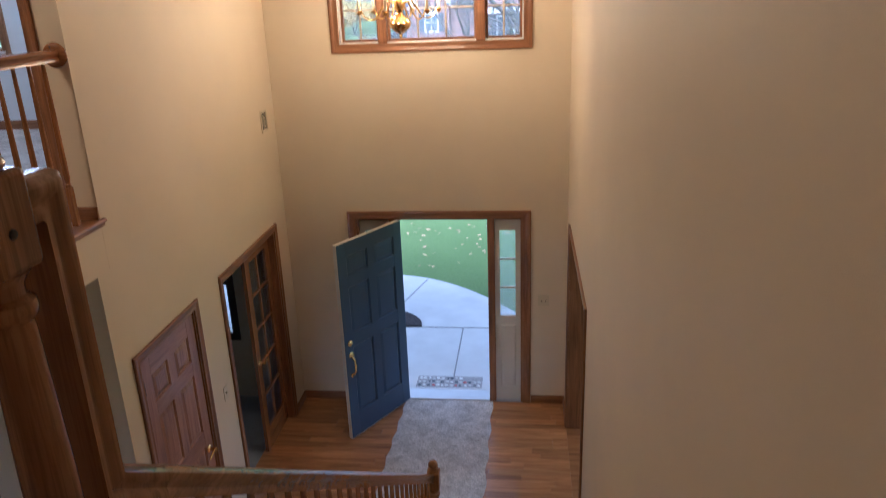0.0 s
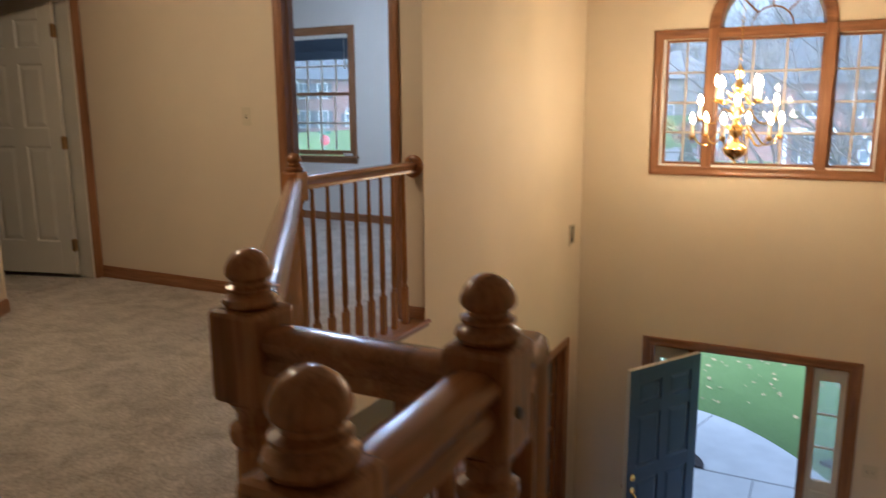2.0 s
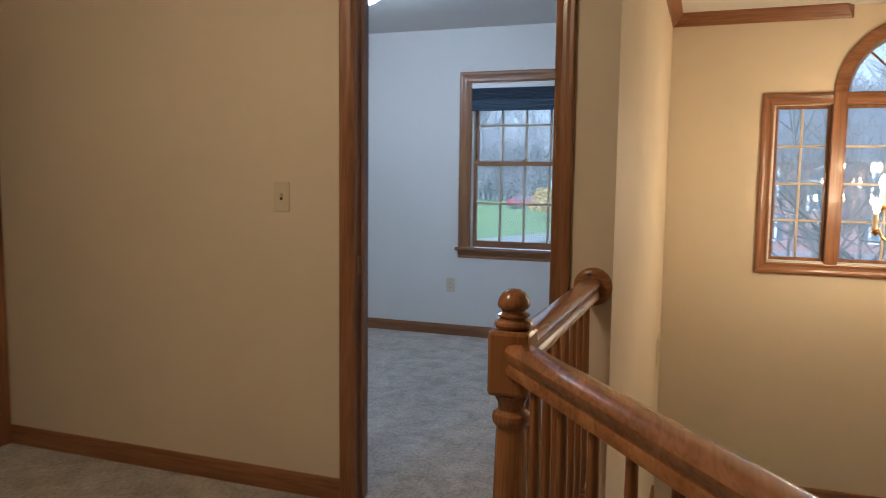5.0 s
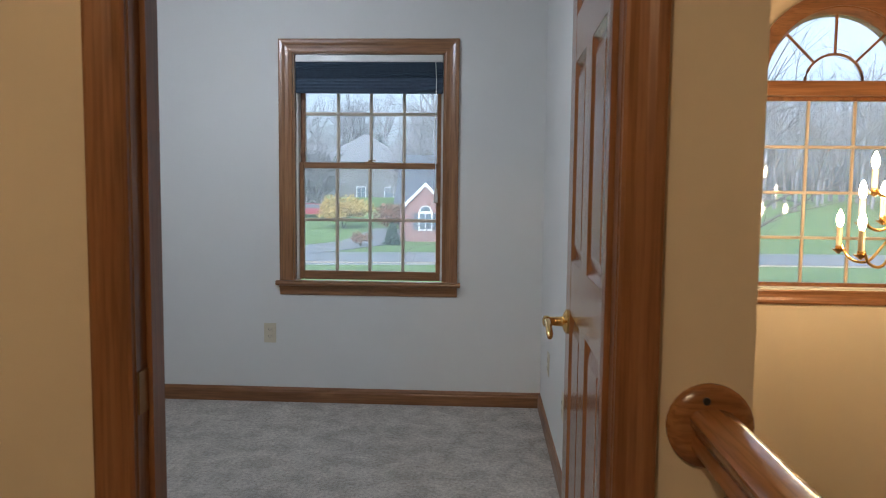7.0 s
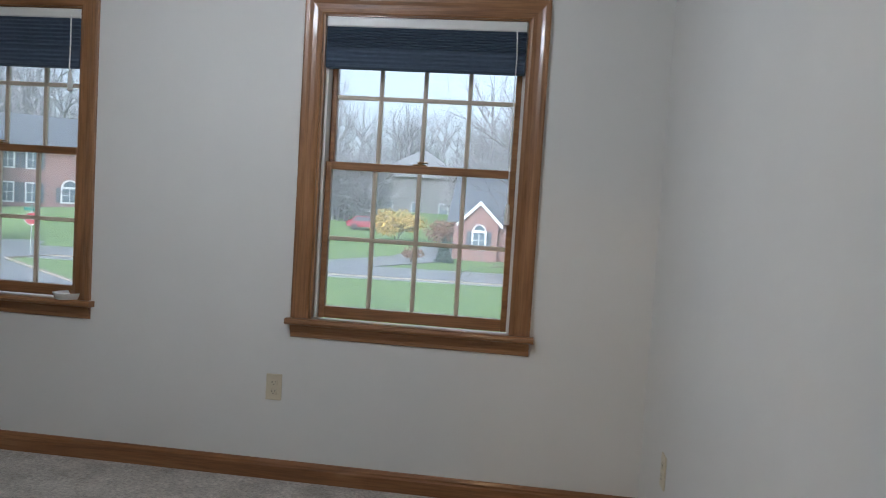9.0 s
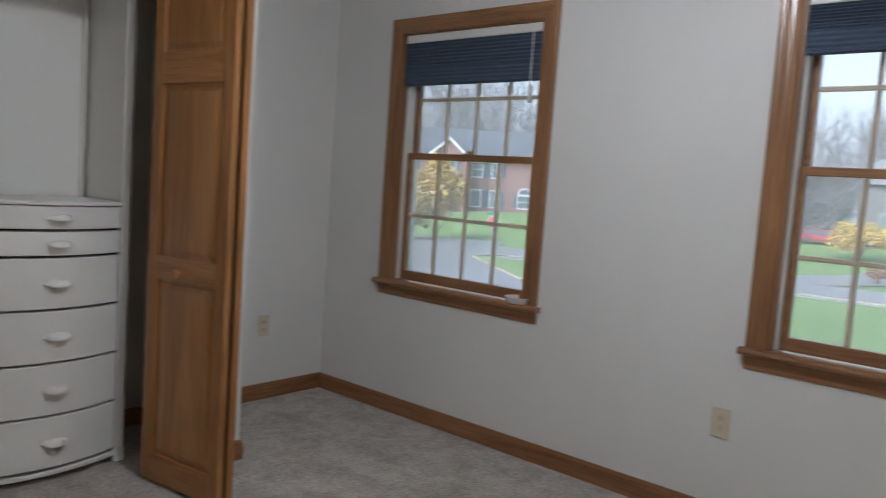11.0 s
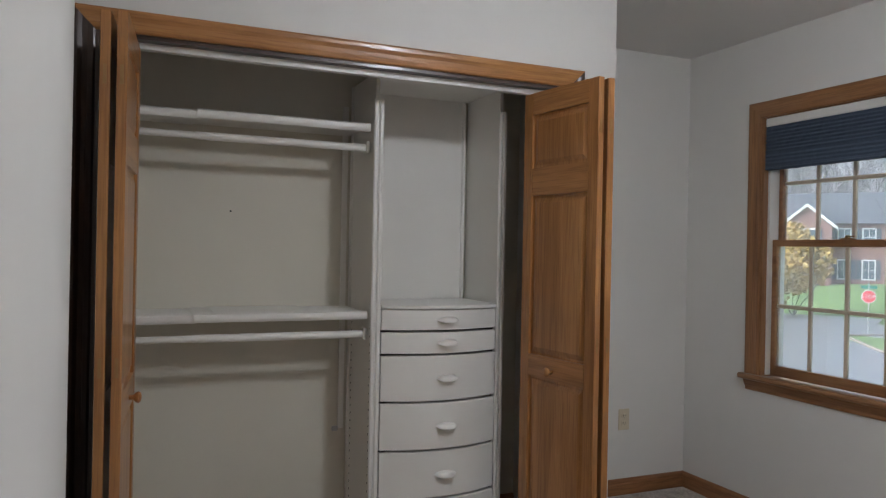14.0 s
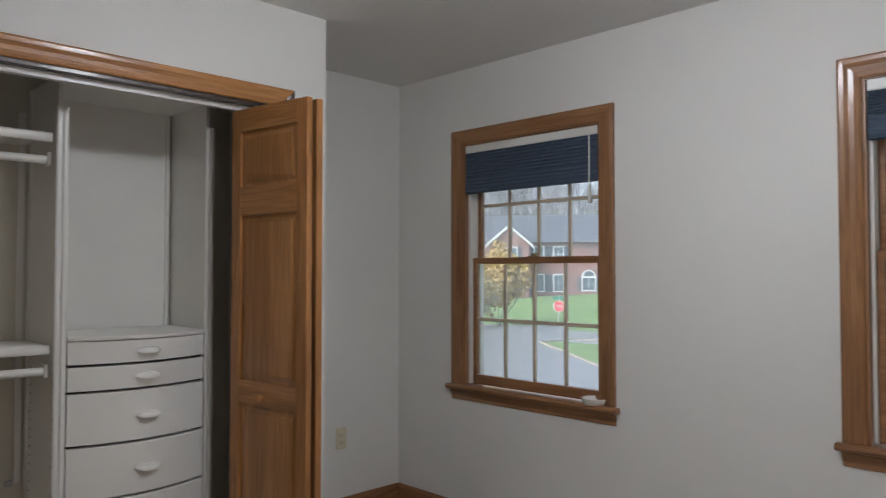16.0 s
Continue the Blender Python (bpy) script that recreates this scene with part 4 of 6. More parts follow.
# glazed study doors
def french_door(m, label, flip=1):
    th = thing("french_door", label, "door", m)
    w, h, t, st = 0.625, 2.02, 0.035, 0.095
    bm = bmesh.new()
    box(bm, (0, 0, 0), (st, t, h), 0.002)
    box(bm, (w - st, 0, 0), (w, t, h), 0.002)
    part("door_stiles", bm, M_DOOR["z"], th)
    bm = bmesh.new()
    box(bm, (st, 0.0005, 0), (w - st, t - 0.0005, 0.22))
    box(bm, (st, 0.0005, h - 0.1), (w - st, t - 0.0005, h))
    part("door_rails", bm, M_DOOR["x"], th)
    z0, z1, cols, rows = 0.22, h - 0.1, 2, 5
    pw, ph = (w - 2 * st) / cols, (z1 - z0) / rows
    boxes("muntin", [((st + pw - 0.011, 0.006, z0), (st + pw + 0.011, t - 0.006, z1))], M_DOOR["z"], th, bev=0.003)
    for k in range(1, rows):
        boxes("muntin", [((st, 0.0055, z0 + k * ph - 0.011), (w - st, t - 0.0055, z0 + k * ph + 0.011))], M_DOOR["x"], th, bev=0.003)
    for i in range(cols):
        for k in range(rows):
            boxes("pane", [((st + i * pw, 0.015, z0 + k * ph), (st + (i + 1) * pw, 0.019, z0 + (k + 1) * ph))], M_GLASS, th).visible_shadow = False
    lever(th, w - 0.045, 0.95, 0.0 if flip > 0 else t, 1 if flip > 0 else -1, flip=-1)
    return th


french_door(pose(XL - 0.10, 2.718, F + 0.012, 0, 0, -90), "closed oak glazed leaf of the study doors", -1)

# bathroom door, swung inside
o = DG0 + DGD * 1.147 - DGN * 0.125
bath = thing("bathroom_door", "stained oak bathroom door standing open inside", "door", pose(o.x, o.y, 0.012, 0, 0, math.degrees(math.atan2(-DGN.y, -DGN.x)) - 2))
panel_door(bath, 0.64, 2.0, 0.035, M_TRIM)
for hz in (0.22, 1.0, 1.78):
    hinge(bath, -0.006, 0.04, hz, M_OLDBRASS)
for hz in (0.23, 1.01, 1.79):
    p = DG0 + DGD * 1.146
    q = p - DGN * 0.085
    bm = bmesh.new()
    box(bm, (-0.0015, -0.11, hz - 0.045), (0.0015, -0.05, hz + 0.045))
    lf = part("hinge_leaf", bm, M_OLDBRASS, door_3)
    lf.matrix_local = Matrix.Translation((p.x, p.y, 0)) @ Matrix.Rotation(math.atan2(DGD.y, DGD.x), 4, "Z")

# toilet glimpsed in the bathroom
tc = DG0 + DGD * 1.3 - DGN * 1.05
M_CHINA = plain("white_china", (0.78, 0.77, 0.74), 0.12, var=0.01)
tl = thing("toilet", "white china toilet beyond the doorway", "toilet", pose(tc.x, tc.y, 0, 0, 0, 35))
bm = bmesh.new()
lathe(bm, [(0.11, 0), (0.12, 0.03), (0.10, 0.12), (0.12, 0.25), (0.19, 0.36), (0.20, 0.39)], 24)
part("bowl", bm, M_CHINA, tl, smooth=True)
bm = bmesh.new()
lathe(bm, [(0.205, 0.391), (0.21, 0.40), (0.205, 0.425), (0.16, 0.432)], 24)
part("seat", bm, M_CHINA, tl, smooth=True)
boxes("tank", [((-0.22, 0.2, 0.36), (0.22, 0.38, 0.74))], M_CHINA, tl, bev=0.02)

# ---- staircase ----
RISE, RUN, NST = 3.015 / 17, 3.805 / 16, 16
stair = thing("staircase", "straight oak staircase with a carpet runner", "staircase", kind="structure")
for i in range(NST):
    y0 = -3.29 + i * RUN
    z = -(i + 1) * RISE
    boxes("step", [((1.765, y0, max(F, z - 0.9) + 0.0005), (XR - 0.001, y0 + RUN, z - 0.028))], M_LINER, stair)
    boxes("tread", [((1.725, y0 - 0.0, z - 0.0279), (XR - 0.0015, y0 + RUN + 0.028, z))], M_RAIL["x"], stair, bev=0.008)
    boxes("carpet_runner", [((1.90, y0 + 0.001, z), (2.78, y0 + RUN + 0.034, z + 0.012))], M_RUG, stair, bev=0.004)
    boxes("runner_riser", [((1.90, y0 + RUN + 0.0005, z - RISE + 0.012), (2.78, y0 + RUN + 0.012, z - 0.028))], M_RUG, stair)

# ---- railings ----
RAIL_PROF = [(-0.030, -0.062), (0.030, -0.062), (0.030, -0.050), (0.024, -0.042), (0.026, -0.034), (0.033, -0.026), (0.034, -0.014), (0.027, -0.004), (0.014, 0.0), (-0.014, 0.0), (-0.027, -0.004), (-0.034, -0.014), (-0.033, -0.026), (-0.026, -0.034), (-0.024, -0.042), (-0.030, -0.050)]


def rail_bar(parent, a, b, name="handrail", mat=None):
    """A handrail between two points (top line), its profile upright."""
    a, b = Vector(a), Vector(b)
    d = (b - a).normalized()
    side = Vector((d.y, -d.x, 0)).normalized()
    up = Vector((0, 0, 1)) if abs(d.z) < 0.2 else side.cross(d)
    bm = bmesh.new()
    loft(bm, [[p + side * u + up * v for u, v in RAIL_PROF] for p in (a, b)])
    return part(name, bm, mat or M_RAIL["y"], parent, smooth=True)


def turned(h, sq=0.032, foot=0.22):
    """Mesh of a slim baluster of height h: square foot, turned beads, tapering shaft."""
    bm = bmesh.new()
    box(bm, (-sq / 2, -sq / 2, 0), (sq / 2, sq / 2, foot), 0.002)
    lathe(bm, [(0.013, foot), (0.016, foot + 0.012), (0.011, foot + 0.022), (0.0155, foot + 0.04), (0.0165, foot + 0.09), (0.0135, foot + (h - foot) * 0.55), (0.0095, h)], 10)
    bmesh.ops.recalc_face_normals(bm, faces=bm.faces[:])
    me = bpy.data.meshes.new("baluster")
    bm.to_mesh(me)
    bm.free()
    me.materials.append(M_RAIL["z"])
    for p in me.polygons:
        p.use_smooth = True
    me.set_sharp_from_angle(angle=radians(38))
    return me


def newel(parent, x, y, zb, top, tap=0.088):
    """A newel: square foot, turned shaft, chamfered head block and a mushroom cap; top: its full height over zb."""
    w = tap / 2
    hb = top - 0.083
    s0, s1 = 0.20, hb - 0.137
    put = Matrix.Translation((x, y, zb))
    bm = bmesh.new()
    box(bm, (-w, -w, 0), (w, w, s0), 0.005)
    bm.transform(put)
    part("newel_foot", bm, M_RAIL["z"], parent)
    bm = bmesh.new()
    lathe(bm, [(w * 0.8, s0), (w * 0.98, s0 + 0.012), (w * 0.98, s0 + 0.022), (w * 0.7, s0 + 0.035), (w * 0.9, s0 + 0.07), (w * 0.88, (s0 + s1) / 2), (w * 0.74, s1 - 0.085), (w * 0.7, s1 - 0.072), (w * 0.9, s1 - 0.062), (w * 0.94, s1 - 0.052), (w * 0.9, s1 - 0.042), (w * 0.66, s1 - 0.034), (w * 0.68, s1 - 0.018), (w * 0.86, s1 - 0.006), (w * 0.96, s1)], 24)
    bm.transform(put)
    part("newel_shaft", bm, M_RAIL["z"], parent, smooth=True)
    bm = bmesh.new()
    box(bm, (-w, -w, s1), (w, w, hb), 0.009, 2)
    bm.transform(put)
    part("newel_block", bm, M_RAIL["z"], parent)
    bm = bmesh.new()
    lathe(bm, [(r * w / 0.0525, hb + z) for r, z in ((0.033, 0), (0.045, 0.003), (0.0485, 0.009), (0.046, 0.015), (0.037, 0.019), (0.034, 0.023), (0.0395, 0.026), (0.040, 0.030), (0.030, 0.034), (0.0295, 0.039), (0.037, 0.043), (0.0405, 0.048), (0.040, 0.055), (0.036, 0.064), (0.028, 0.074), (0.015, 0.081), (0.003, 0.083))], 28)
    bm.transform(put)
    part("newel_cap", bm, M_RAIL["z"], parent, smooth=True)


guard = thing("landing_railing", "varnished oak guard rail with turned balusters", "railing")
NA, N2, N1, N0 = Vector((-0.01, -1.06)), Vector((1.384, -2.909)), Vector((1.752, -2.907)), Vector((1.757, -3.257))
WJP = Vector((0.0, 0.0))
RT = 0.95
for p in (NA, N2, N1, N0):
    newel(guard, p.x, p.y, 0.0, 1.058)
for a, b, n in ((WJP, NA, 8), (NA, N2, 19), (N2, N1, 2), (N1, N0, 2)):
    d = (b - a).normalized()
    rail_bar(guard, (*(a + d * (0.02 if a is WJP else 0.036)), RT), (*(b - d * 0.036), RT), mat=M_RAIL["y"])
    me = turned(RT - 0.062 - 0.015)
    for i in range(n):
        p = a.lerp(b, (i + 1) / (n + 1))
        bl = new("baluster", me)
        bl.parent = guard
        bl.matrix_local = Matrix.Translation((p.x, p.y, 0.015)) @ Matrix.Rotation(math.atan2(d.y, d.x), 4, "Z")
bm = bmesh.new()
lathe(bm, [(0.066, 0), (0.066, 0.008), (0.060, 0.015), (0.045, 0.019)], 28, (WJP.x, -0.0005, RT - 0.03), Matrix.Rotation(radians(90), 3, "X"))
part("rosette", bm, M_RAIL["x"], guard, "round oak wall rosette", smooth=True)
bm = bmesh.new()
lathe(bm, [(0.007, 0), (0.006, 0.0045)], 10, (WJP.x - 0.01, -0.016, RT + 0.012), Matrix.Rotation(radians(90), 3, "X"))
part("screw_plug", bm, M_SLOT, guard)
for p, sx, sy in ((N1, 0.0, -0.0385), (N0, 0.0, 0.0)):
    bm = bmesh.new()
    lathe(bm, [(0.008, 0), (0.007, 0.003)], 10, (p.x + 0.0435, p.y - 0.01, RT - 0.055), Matrix.Rotation(radians(90), 3, "Y"))
    part("screw_plug", bm, M_SLOT, guard)

# stair rail: gooseneck down from the landing, then a sloping run to the foot newel
srail = thing("stair_railing", "varnished oak stair rail with gooseneck and balusters", "railing")
SA, SB = Vector((1.752, -2.74, 0.416)), Vector((1.812, 0.46, -1.975))
FN = Vector((1.83, 0.50))
d = (SB - SA).normalized()
gx, gy, thick, slope = 1.752, -2.765, 1.0, d.z / d.y
side = Vector((1, 0, 0))
up = side.cross(d).normalized()
foot_z = lambda y, v: SA.z + (y - SA.y) * slope + v * math.sqrt(1 + slope * slope)
bm = bmesh.new()
rings = [[Vector((gx + u, N1.y + 0.036, RT + v)) for u, v in RAIL_PROF],
         [Vector((gx + u, gy - 0.006 + v * thick, RT + v)) for u, v in RAIL_PROF],
         [Vector((gx + u, gy + v * thick, RT - 0.006 + v)) for u, v in RAIL_PROF],
         [Vector((gx + u, gy + v * thick, foot_z(gy + v * thick, v))) for u, v in RAIL_PROF],
         [SA + d * 0.14 + side * u + up * v for u, v in RAIL_PROF]]
loft(bm, rings)
part("gooseneck", bm, M_RAIL["z"], srail, smooth=True)
rail_bar(srail, SA + d * 0.141, SB, mat=M_RAIL["y"])
newel(srail, FN.x, FN.y, F, 1.12)
for i in range(2, NST):
    for f in (0.28, 0.78):
        y = -3.29 + (i + f) * RUN
        if y < -2.66 or y > 0.42:
            continue
        z = -(i + 1) * RISE
        t = (y - SA.y) / (SB.y - SA.y)
        p = SA.lerp(SB, t)
        bl = new("baluster", turned(p.z - 0.07 - z, foot=0.14 + 0.05 * (f > 0.5)))
        bl.parent = srail
        bl.location = (p.x + 0.005, y, z)

# ---- lamps ----
CH = Vector((1.506, 2.1, 0.855))
ch = thing("chandelier", "polished brass candle chandelier with lit bulbs on a chain", "chandelier", Matrix.Translation(CH))
bm = bmesh.new()
lathe(bm, [(0.004, -0.03), (0.012, -0.015), (0.008, 0.0), (0.03, 0.012), (0.075, 0.05), (0.088, 0.085), (0.075, 0.115), (0.035, 0.14), (0.022, 0.16), (0.03, 0.18), (0.045, 0.20), (0.05, 0.225), (0.045, 0.25), (0.02, 0.275), (0.016, 0.30), (0.03, 0.325), (0.05, 0.36), (0.042, 0.40), (0.02, 0.43), (0.015, 0.46), (0.035, 0.49), (0.045, 0.52), (0.03, 0.55), (0.014, 0.58), (0.03, 0.61), (0.034, 0.64), (0.012, 0.67), (0.006, 0.69)], 28)
part("body", bm, M_BRASS, ch, "turned brass body", smooth=True)


def candle_arm(a, r, z_hub, z_cup, drop):
    c, s = math.cos(a), math.sin(a)
    at = lambda q, z: (c * q, s * q, z)
    bm = bmesh.new()
    pts = [at(0.035, z_hub), at(0.09, z_hub + 0.03), at(r * 0.42, z_hub - drop * 0.2), at(r * 0.62, z_hub - drop), at(r * 0.85, z_hub - drop * 0.9), at(r * 0.98, z_hub - drop * 0.25), at(r, z_cup)]
    fine = []
    for i in range(len(pts) - 1):
        p0, p1, p2, p3 = (Vector(pts[max(0, min(len(pts) - 1, i + k))]) for k in (-1, 0, 1, 2))
        for u in (0, 0.25, 0.5, 0.75):
            fine.append(0.5 * (2 * p1 + (p2 - p0) * u + (2 * p0 - 5 * p1 + 4 * p2 - p3) * u * u + (3 * p1 - p0 - 3 * p2 + p3) * u ** 3))
    tube(bm, fine + [Vector(pts[-1])], 0.0065, 8)
    arm = part("arm", bm, M_BRASS, ch, smooth=True)
    bm = bmesh.new()
    lathe(bm, [(0.006, -0.012), (0.012, -0.004), (0.026, 0.004), (0.029, 0.010), (0.014, 0.008), (0.016, 0.02), (0.0135, 0.024)], 16, at(r, z_cup))
    part("drip_pan", bm, M_BRASS, arm, smooth=True)
    bm = bmesh.new()
    lathe(bm, [(0.0125, 0.0245), (0.0125, 0.11)], 12, at(r, z_cup))
    part("candle_sleeve", bm, M_CANDLE, arm)
    bm = bmesh.new()
    lathe(bm, [(0.007, 0.1105), (0.013, 0.125), (0.0165, 0.142), (0.013, 0.162), (0.006, 0.18), (0.002, 0.188)], 12, at(r, z_cup))
    part("bulb", bm, M_BULB, arm, "lit candle bulb", smooth=True)


for i in range(6):
    candle_arm(radians(20 + 60 * i), 0.31, 0.22, 0.16, 0.10)
for i in range(4):
    candle_arm(radians(5 + 90 * i), 0.255, 0.34, 0.29, 0.07)
for i in range(4):
    candle_arm(radians(45 + 90 * i), 0.185, 0.46, 0.42, 0.05)
bm = bmesh.new()
z = 0.69
k = 0
while z + CH.z < C - 0.06:
    m = Matrix.Rotation(radians(90 * (k % 2)), 3, "Z")
    ring = [m @ Vector((0.009 * math.cos(2 * math.pi * j / 8), 0, z + 0.016 + 0.018 * math.sin(2 * math.pi * j / 8))) for j in range(9)]
    tube(bm, ring, 0.0022, 5)
    z += 0.029
    k += 1
part("chain", bm, M_BRASS, ch)
bm = bmesh.new()
lathe(bm, [(0.065, C - CH.z - 0.001), (0.062, C - CH.z - 0.02), (0.03, C - CH.z - 0.045), (0.012, C - CH.z - 0.065)], 20)
part("canopy", bm, M_BRASS, ch, smooth=True)


def dome_lamp(x, y, mat, label):
    th = thing("ceiling_light", label, "ceiling light", pose(x, y, C))
    bm = bmesh.new()
    lathe(bm, [(0.155, -0.0005), (0.16, -0.012), (0.15, -0.028), (0.13, -0.03)], 32)
    part("metal_pan", bm, M_WHITE, th, smooth=True)
    bm = bmesh.new()
    lathe(bm, [(0.128, -0.0305), (0.130, -0.06), (0.118, -0.095), (0.09, -0.125), (0.055, -0.141), (0.02, -0.145)], 32)
    part("glass_dome", bm, mat, th, "lit frosted glass dome", smooth=True)
    bm = bmesh.new()
    lathe(bm, [(0.010, -0.1455), (0.008, -0.154), (0.004, -0.159)], 12)
    part("finial", bm, M_BRASS, th, smooth=True)


dome_lamp(-1.66, 1.585, M_DOME, "lit frosted dome light on the bedroom ceiling")
# this lamp is out of view, added to brighten the hall
dome_lamp(-0.95, -1.75, M_HALLFILL, "unseen dome light added to brighten the hall")

# ---- wall plates and grilles ----
plate("light_switch", "almond toggle switch plate by the bedroom door", (-1.227, 0, 1.203), (0, -1, 0))
plate("light_switch", "almond double switch plate by the front door", (2.655, YF, -1.83), (0, -1, 0), slots=(-0.022, 0.022), w=0.115)
plate("light_switch", "almond toggle switch plate beside the closet door", (XL, 1.22, -1.83), (1, 0, 0))
plate("outlet", "almond duplex outlet above the baseboard", (-1.603, BYF, 0.414), (0, -1, 0), "outlet")
plate("outlet", "almond duplex outlet in the alcove", (BXL, 2.703, 0.417), (1, 0, 0), "outlet")
plate("outlet", "almond duplex outlet low on the side wall", (BXR, 2.62, 0.385), (-1, 0, 0), "outlet")
plate("outlet", "almond duplex outlet low on the side wall", (BXR, 1.92, 0.37), (-1, 0, 0), "outlet")
p = DG0 + DGD * 0.42
plate("outlet", "almond duplex outlet on the angled wall", (p.x, p.y, 0.36), (DGN.x, DGN.y, 0), "outlet")


def grille(name, label, m, w, h, cols, mat, slats):
    th = thing(name, label, "vent grille", m)
    e = 0.02
    bm = bmesh.new()
    for a, b in (((-w / 2, -0.008, -h / 2), (-w / 2 + e, 0, h / 2)), ((w / 2 - e, -0.008, -h / 2), (w / 2, 0, h / 2)), ((-w / 2 + e, -0.008, -h / 2), (w / 2 - e, 0, -h / 2 + e)), ((-w / 2 + e, -0.008, h / 2 - e), (w / 2 - e, 0, h / 2))):
        box(bm, a, b, 0.002)
    for i in range(1, cols):
        x = -w / 2 + e + (w - 2 * e) * i / cols
        box(bm, (x - 0.006, -0.007, -h / 2 + e), (x + 0.006, 0, h / 2 - e))
    part("grille_frame", bm, mat, th)
    boxes("backing", [((-w / 2 + e, -0.0012, -h / 2 + e), (w / 2 - e, -0.0004, h / 2 - e))], M_SLOT, th)
    sw = (w - 2 * e) / cols
    for i in range(cols):
        for k in range(slats):
            z = -h / 2 + e + (h - 2 * e) * (k + 0.5) / slats
            x0 = -w / 2 + e + sw * i + 0.007
            bm = bmesh.new()
            loft(bm, [[(x, -0.0055, z - 0.003), (x, -0.0045, z - 0.0035), (x, -0.0015, z + 0.001), (x, -0.0025, z + 0.0015)] for x in (x0, x0 + sw - 0.014)])
            part("slat", bm, mat, th)


grille("vent_grille", "cream return-air grille with two slatted bays", pose(-1.358, 0, 2.185), 0.34, 0.205, 2, M_VINYL, 12)
grille("vent_grille", "cream register high on the foyer wall", pose(XL, 2.83, 0.085, 0, 0, 90), 0.17, 0.20, 1, M_PLATE, 9)

grille("ceiling_register", "white slatted air register in the bedroom ceiling", pose(-2.695, 2.15, C, 90, 0, 90), 0.30, 0.15, 2, M_VINYL, 6)

# ---- closet ----
org = thing("closet_organizer", "white laminate drawer tower with a bowed front", "closet tower")
TX, TB, TY0, TY1, TT = -3.612, -3.985, 1.099, 1.735, 2.095
for y0, y1 in ((TY0, TY0 + 0.045), (TY1 - 0.04, TY1)):
    for k in (0, 1):
        ya = y0 + k * (y1 - y0) / 2
        boxes("front_post", [((TX - 0.02, ya + 0.001, 0.0), (TX, ya + (y1 - y0) / 2 - 0.001, TT - 0.12))], M_WHITE, org, bev=0.005)
    boxes("post_foot", [((TX - 0.024, y0 - 0.002, 0), (TX + 0.004, y1 + 0.002, 0.06))], M_WHITE, org, bev=0.004)
boxes("side_panel", [((TB, TY0 + 0.012, 0), (TX - 0.021, TY0 + 0.027, TT))], M_WHITE, org)
boxes("side_panel", [((TB, TY1 - 0.03, 0), (TX - 0.021, TY1 - 0.015, TT))], M_WHITE, org)
for y in (TY0 + 0.004, TY0 + 0.045, TY1 - 0.06, TY1 - 0.012):
    boxes("back_post", [((TB, y, 0.0), (TB + 0.022, y + 0.014, TT))], M_WHITE, org, bev=0.003)
boxes("back_panel", [((TB - 0.002, TY0 + 0.06, 1.0), (TB + 0.006, TY1 - 0.06, TT))], M_WHITE, org)
boxes("top_shelf", [((TB, TY0 + 0.028, TT - 0.018), (TX - 0.03, TY1 - 0.031, TT))], M_WHITE, org, bev=0.003)
holes = bmesh.new()
for i in range(26):
    z = 0.12 + i * 0.035
    for x in (TX - 0.05, TB + 0.05):
        box(holes, (x - 0.003, TY0 + 0.0112, z), (x + 0.003, TY0 + 0.0125, z + 0.008))
part("peg_holes", holes, M_SLOT, org)


def bow(y0, y1, z0, z1, depth, back, ins=0.0, n=14):
    """A slab whose front is bowed out; in plan between y0 and y1."""
    bm = bmesh.new()
    f = [(TX - 0.004 + ins + depth * (1 - (2 * i / n - 1) ** 2), y0 + (y1 - y0) * i / n) for i in range(n + 1)]
    poly = f + [(back, y1), (back, y0)]
    rings = []
    for z, e in ((z0, 0.003), (z0 + 0.003, 0.0), (z1 - 0.003, 0.0), (z1, 0.003)):
        rings.append([(x - (e if i <= n else 0), y, z) for i, (x, y) in enumerate(poly)])
    loft(bm, rings)
    return bm


DY0, DY1 = TY0 + 0.047, TY1 - 0.042
part("drawer_top", bow(DY0 - 0.0, DY1 + 0.0, 1.086, 1.102, 0.062, TB + 0.024, 0.006), M_WHITE, org, smooth=True)
part("plinth", bow(DY0, DY1, 0.028, 0.048, 0.05, TB + 0.024), M_WHITE, org, smooth=True)
# near-black block: the shade in the drawer gaps is put into its colour
boxes("drawer_carcass", [((TB + 0.024, DY0 + 0.004, 0.05), (TX - 0.022, DY1 - 0.004, 1.084))], M_SLOT, org)
zs = [1.083, 0.985, 0.884, 0.680, 0.472, 0.264, 0.053]
for za, zb in zip(zs, zs[1:]):
    dr = part("drawer_front", bow(DY0 + 0.002, DY1 - 0.002, zb + 0.010, za, 0.058, TX - 0.02), M_WHITE, org, smooth=True)
    bm = bmesh.new()
    px, py, pz = TX + 0.053, (DY0 + DY1) / 2 + 0.012, (za + zb) / 2 + 0.004
    rings = []
    for i in range(9):
        u = -1 + 2 * i / 8
        w = math.sqrt(max(0.0, 1 - u * u)) * 0.93 + 0.07
        rings.append([(px, py + u * 0.05, pz - 0.006 * w), (px + 0.036 * w, py + u * 0.05, pz - 0.010 * w), (px + 0.036 * w, py + u * 0.05, pz - 0.004 * w), (px + 0.024 * w, py + u * 0.05, pz + 0.012 * w), (px, py + u * 0.05, pz + 0.016 * w)])
    loft(bm, rings)
    part("scoop_pull", bm, M_WHITE, dr, smooth=True)


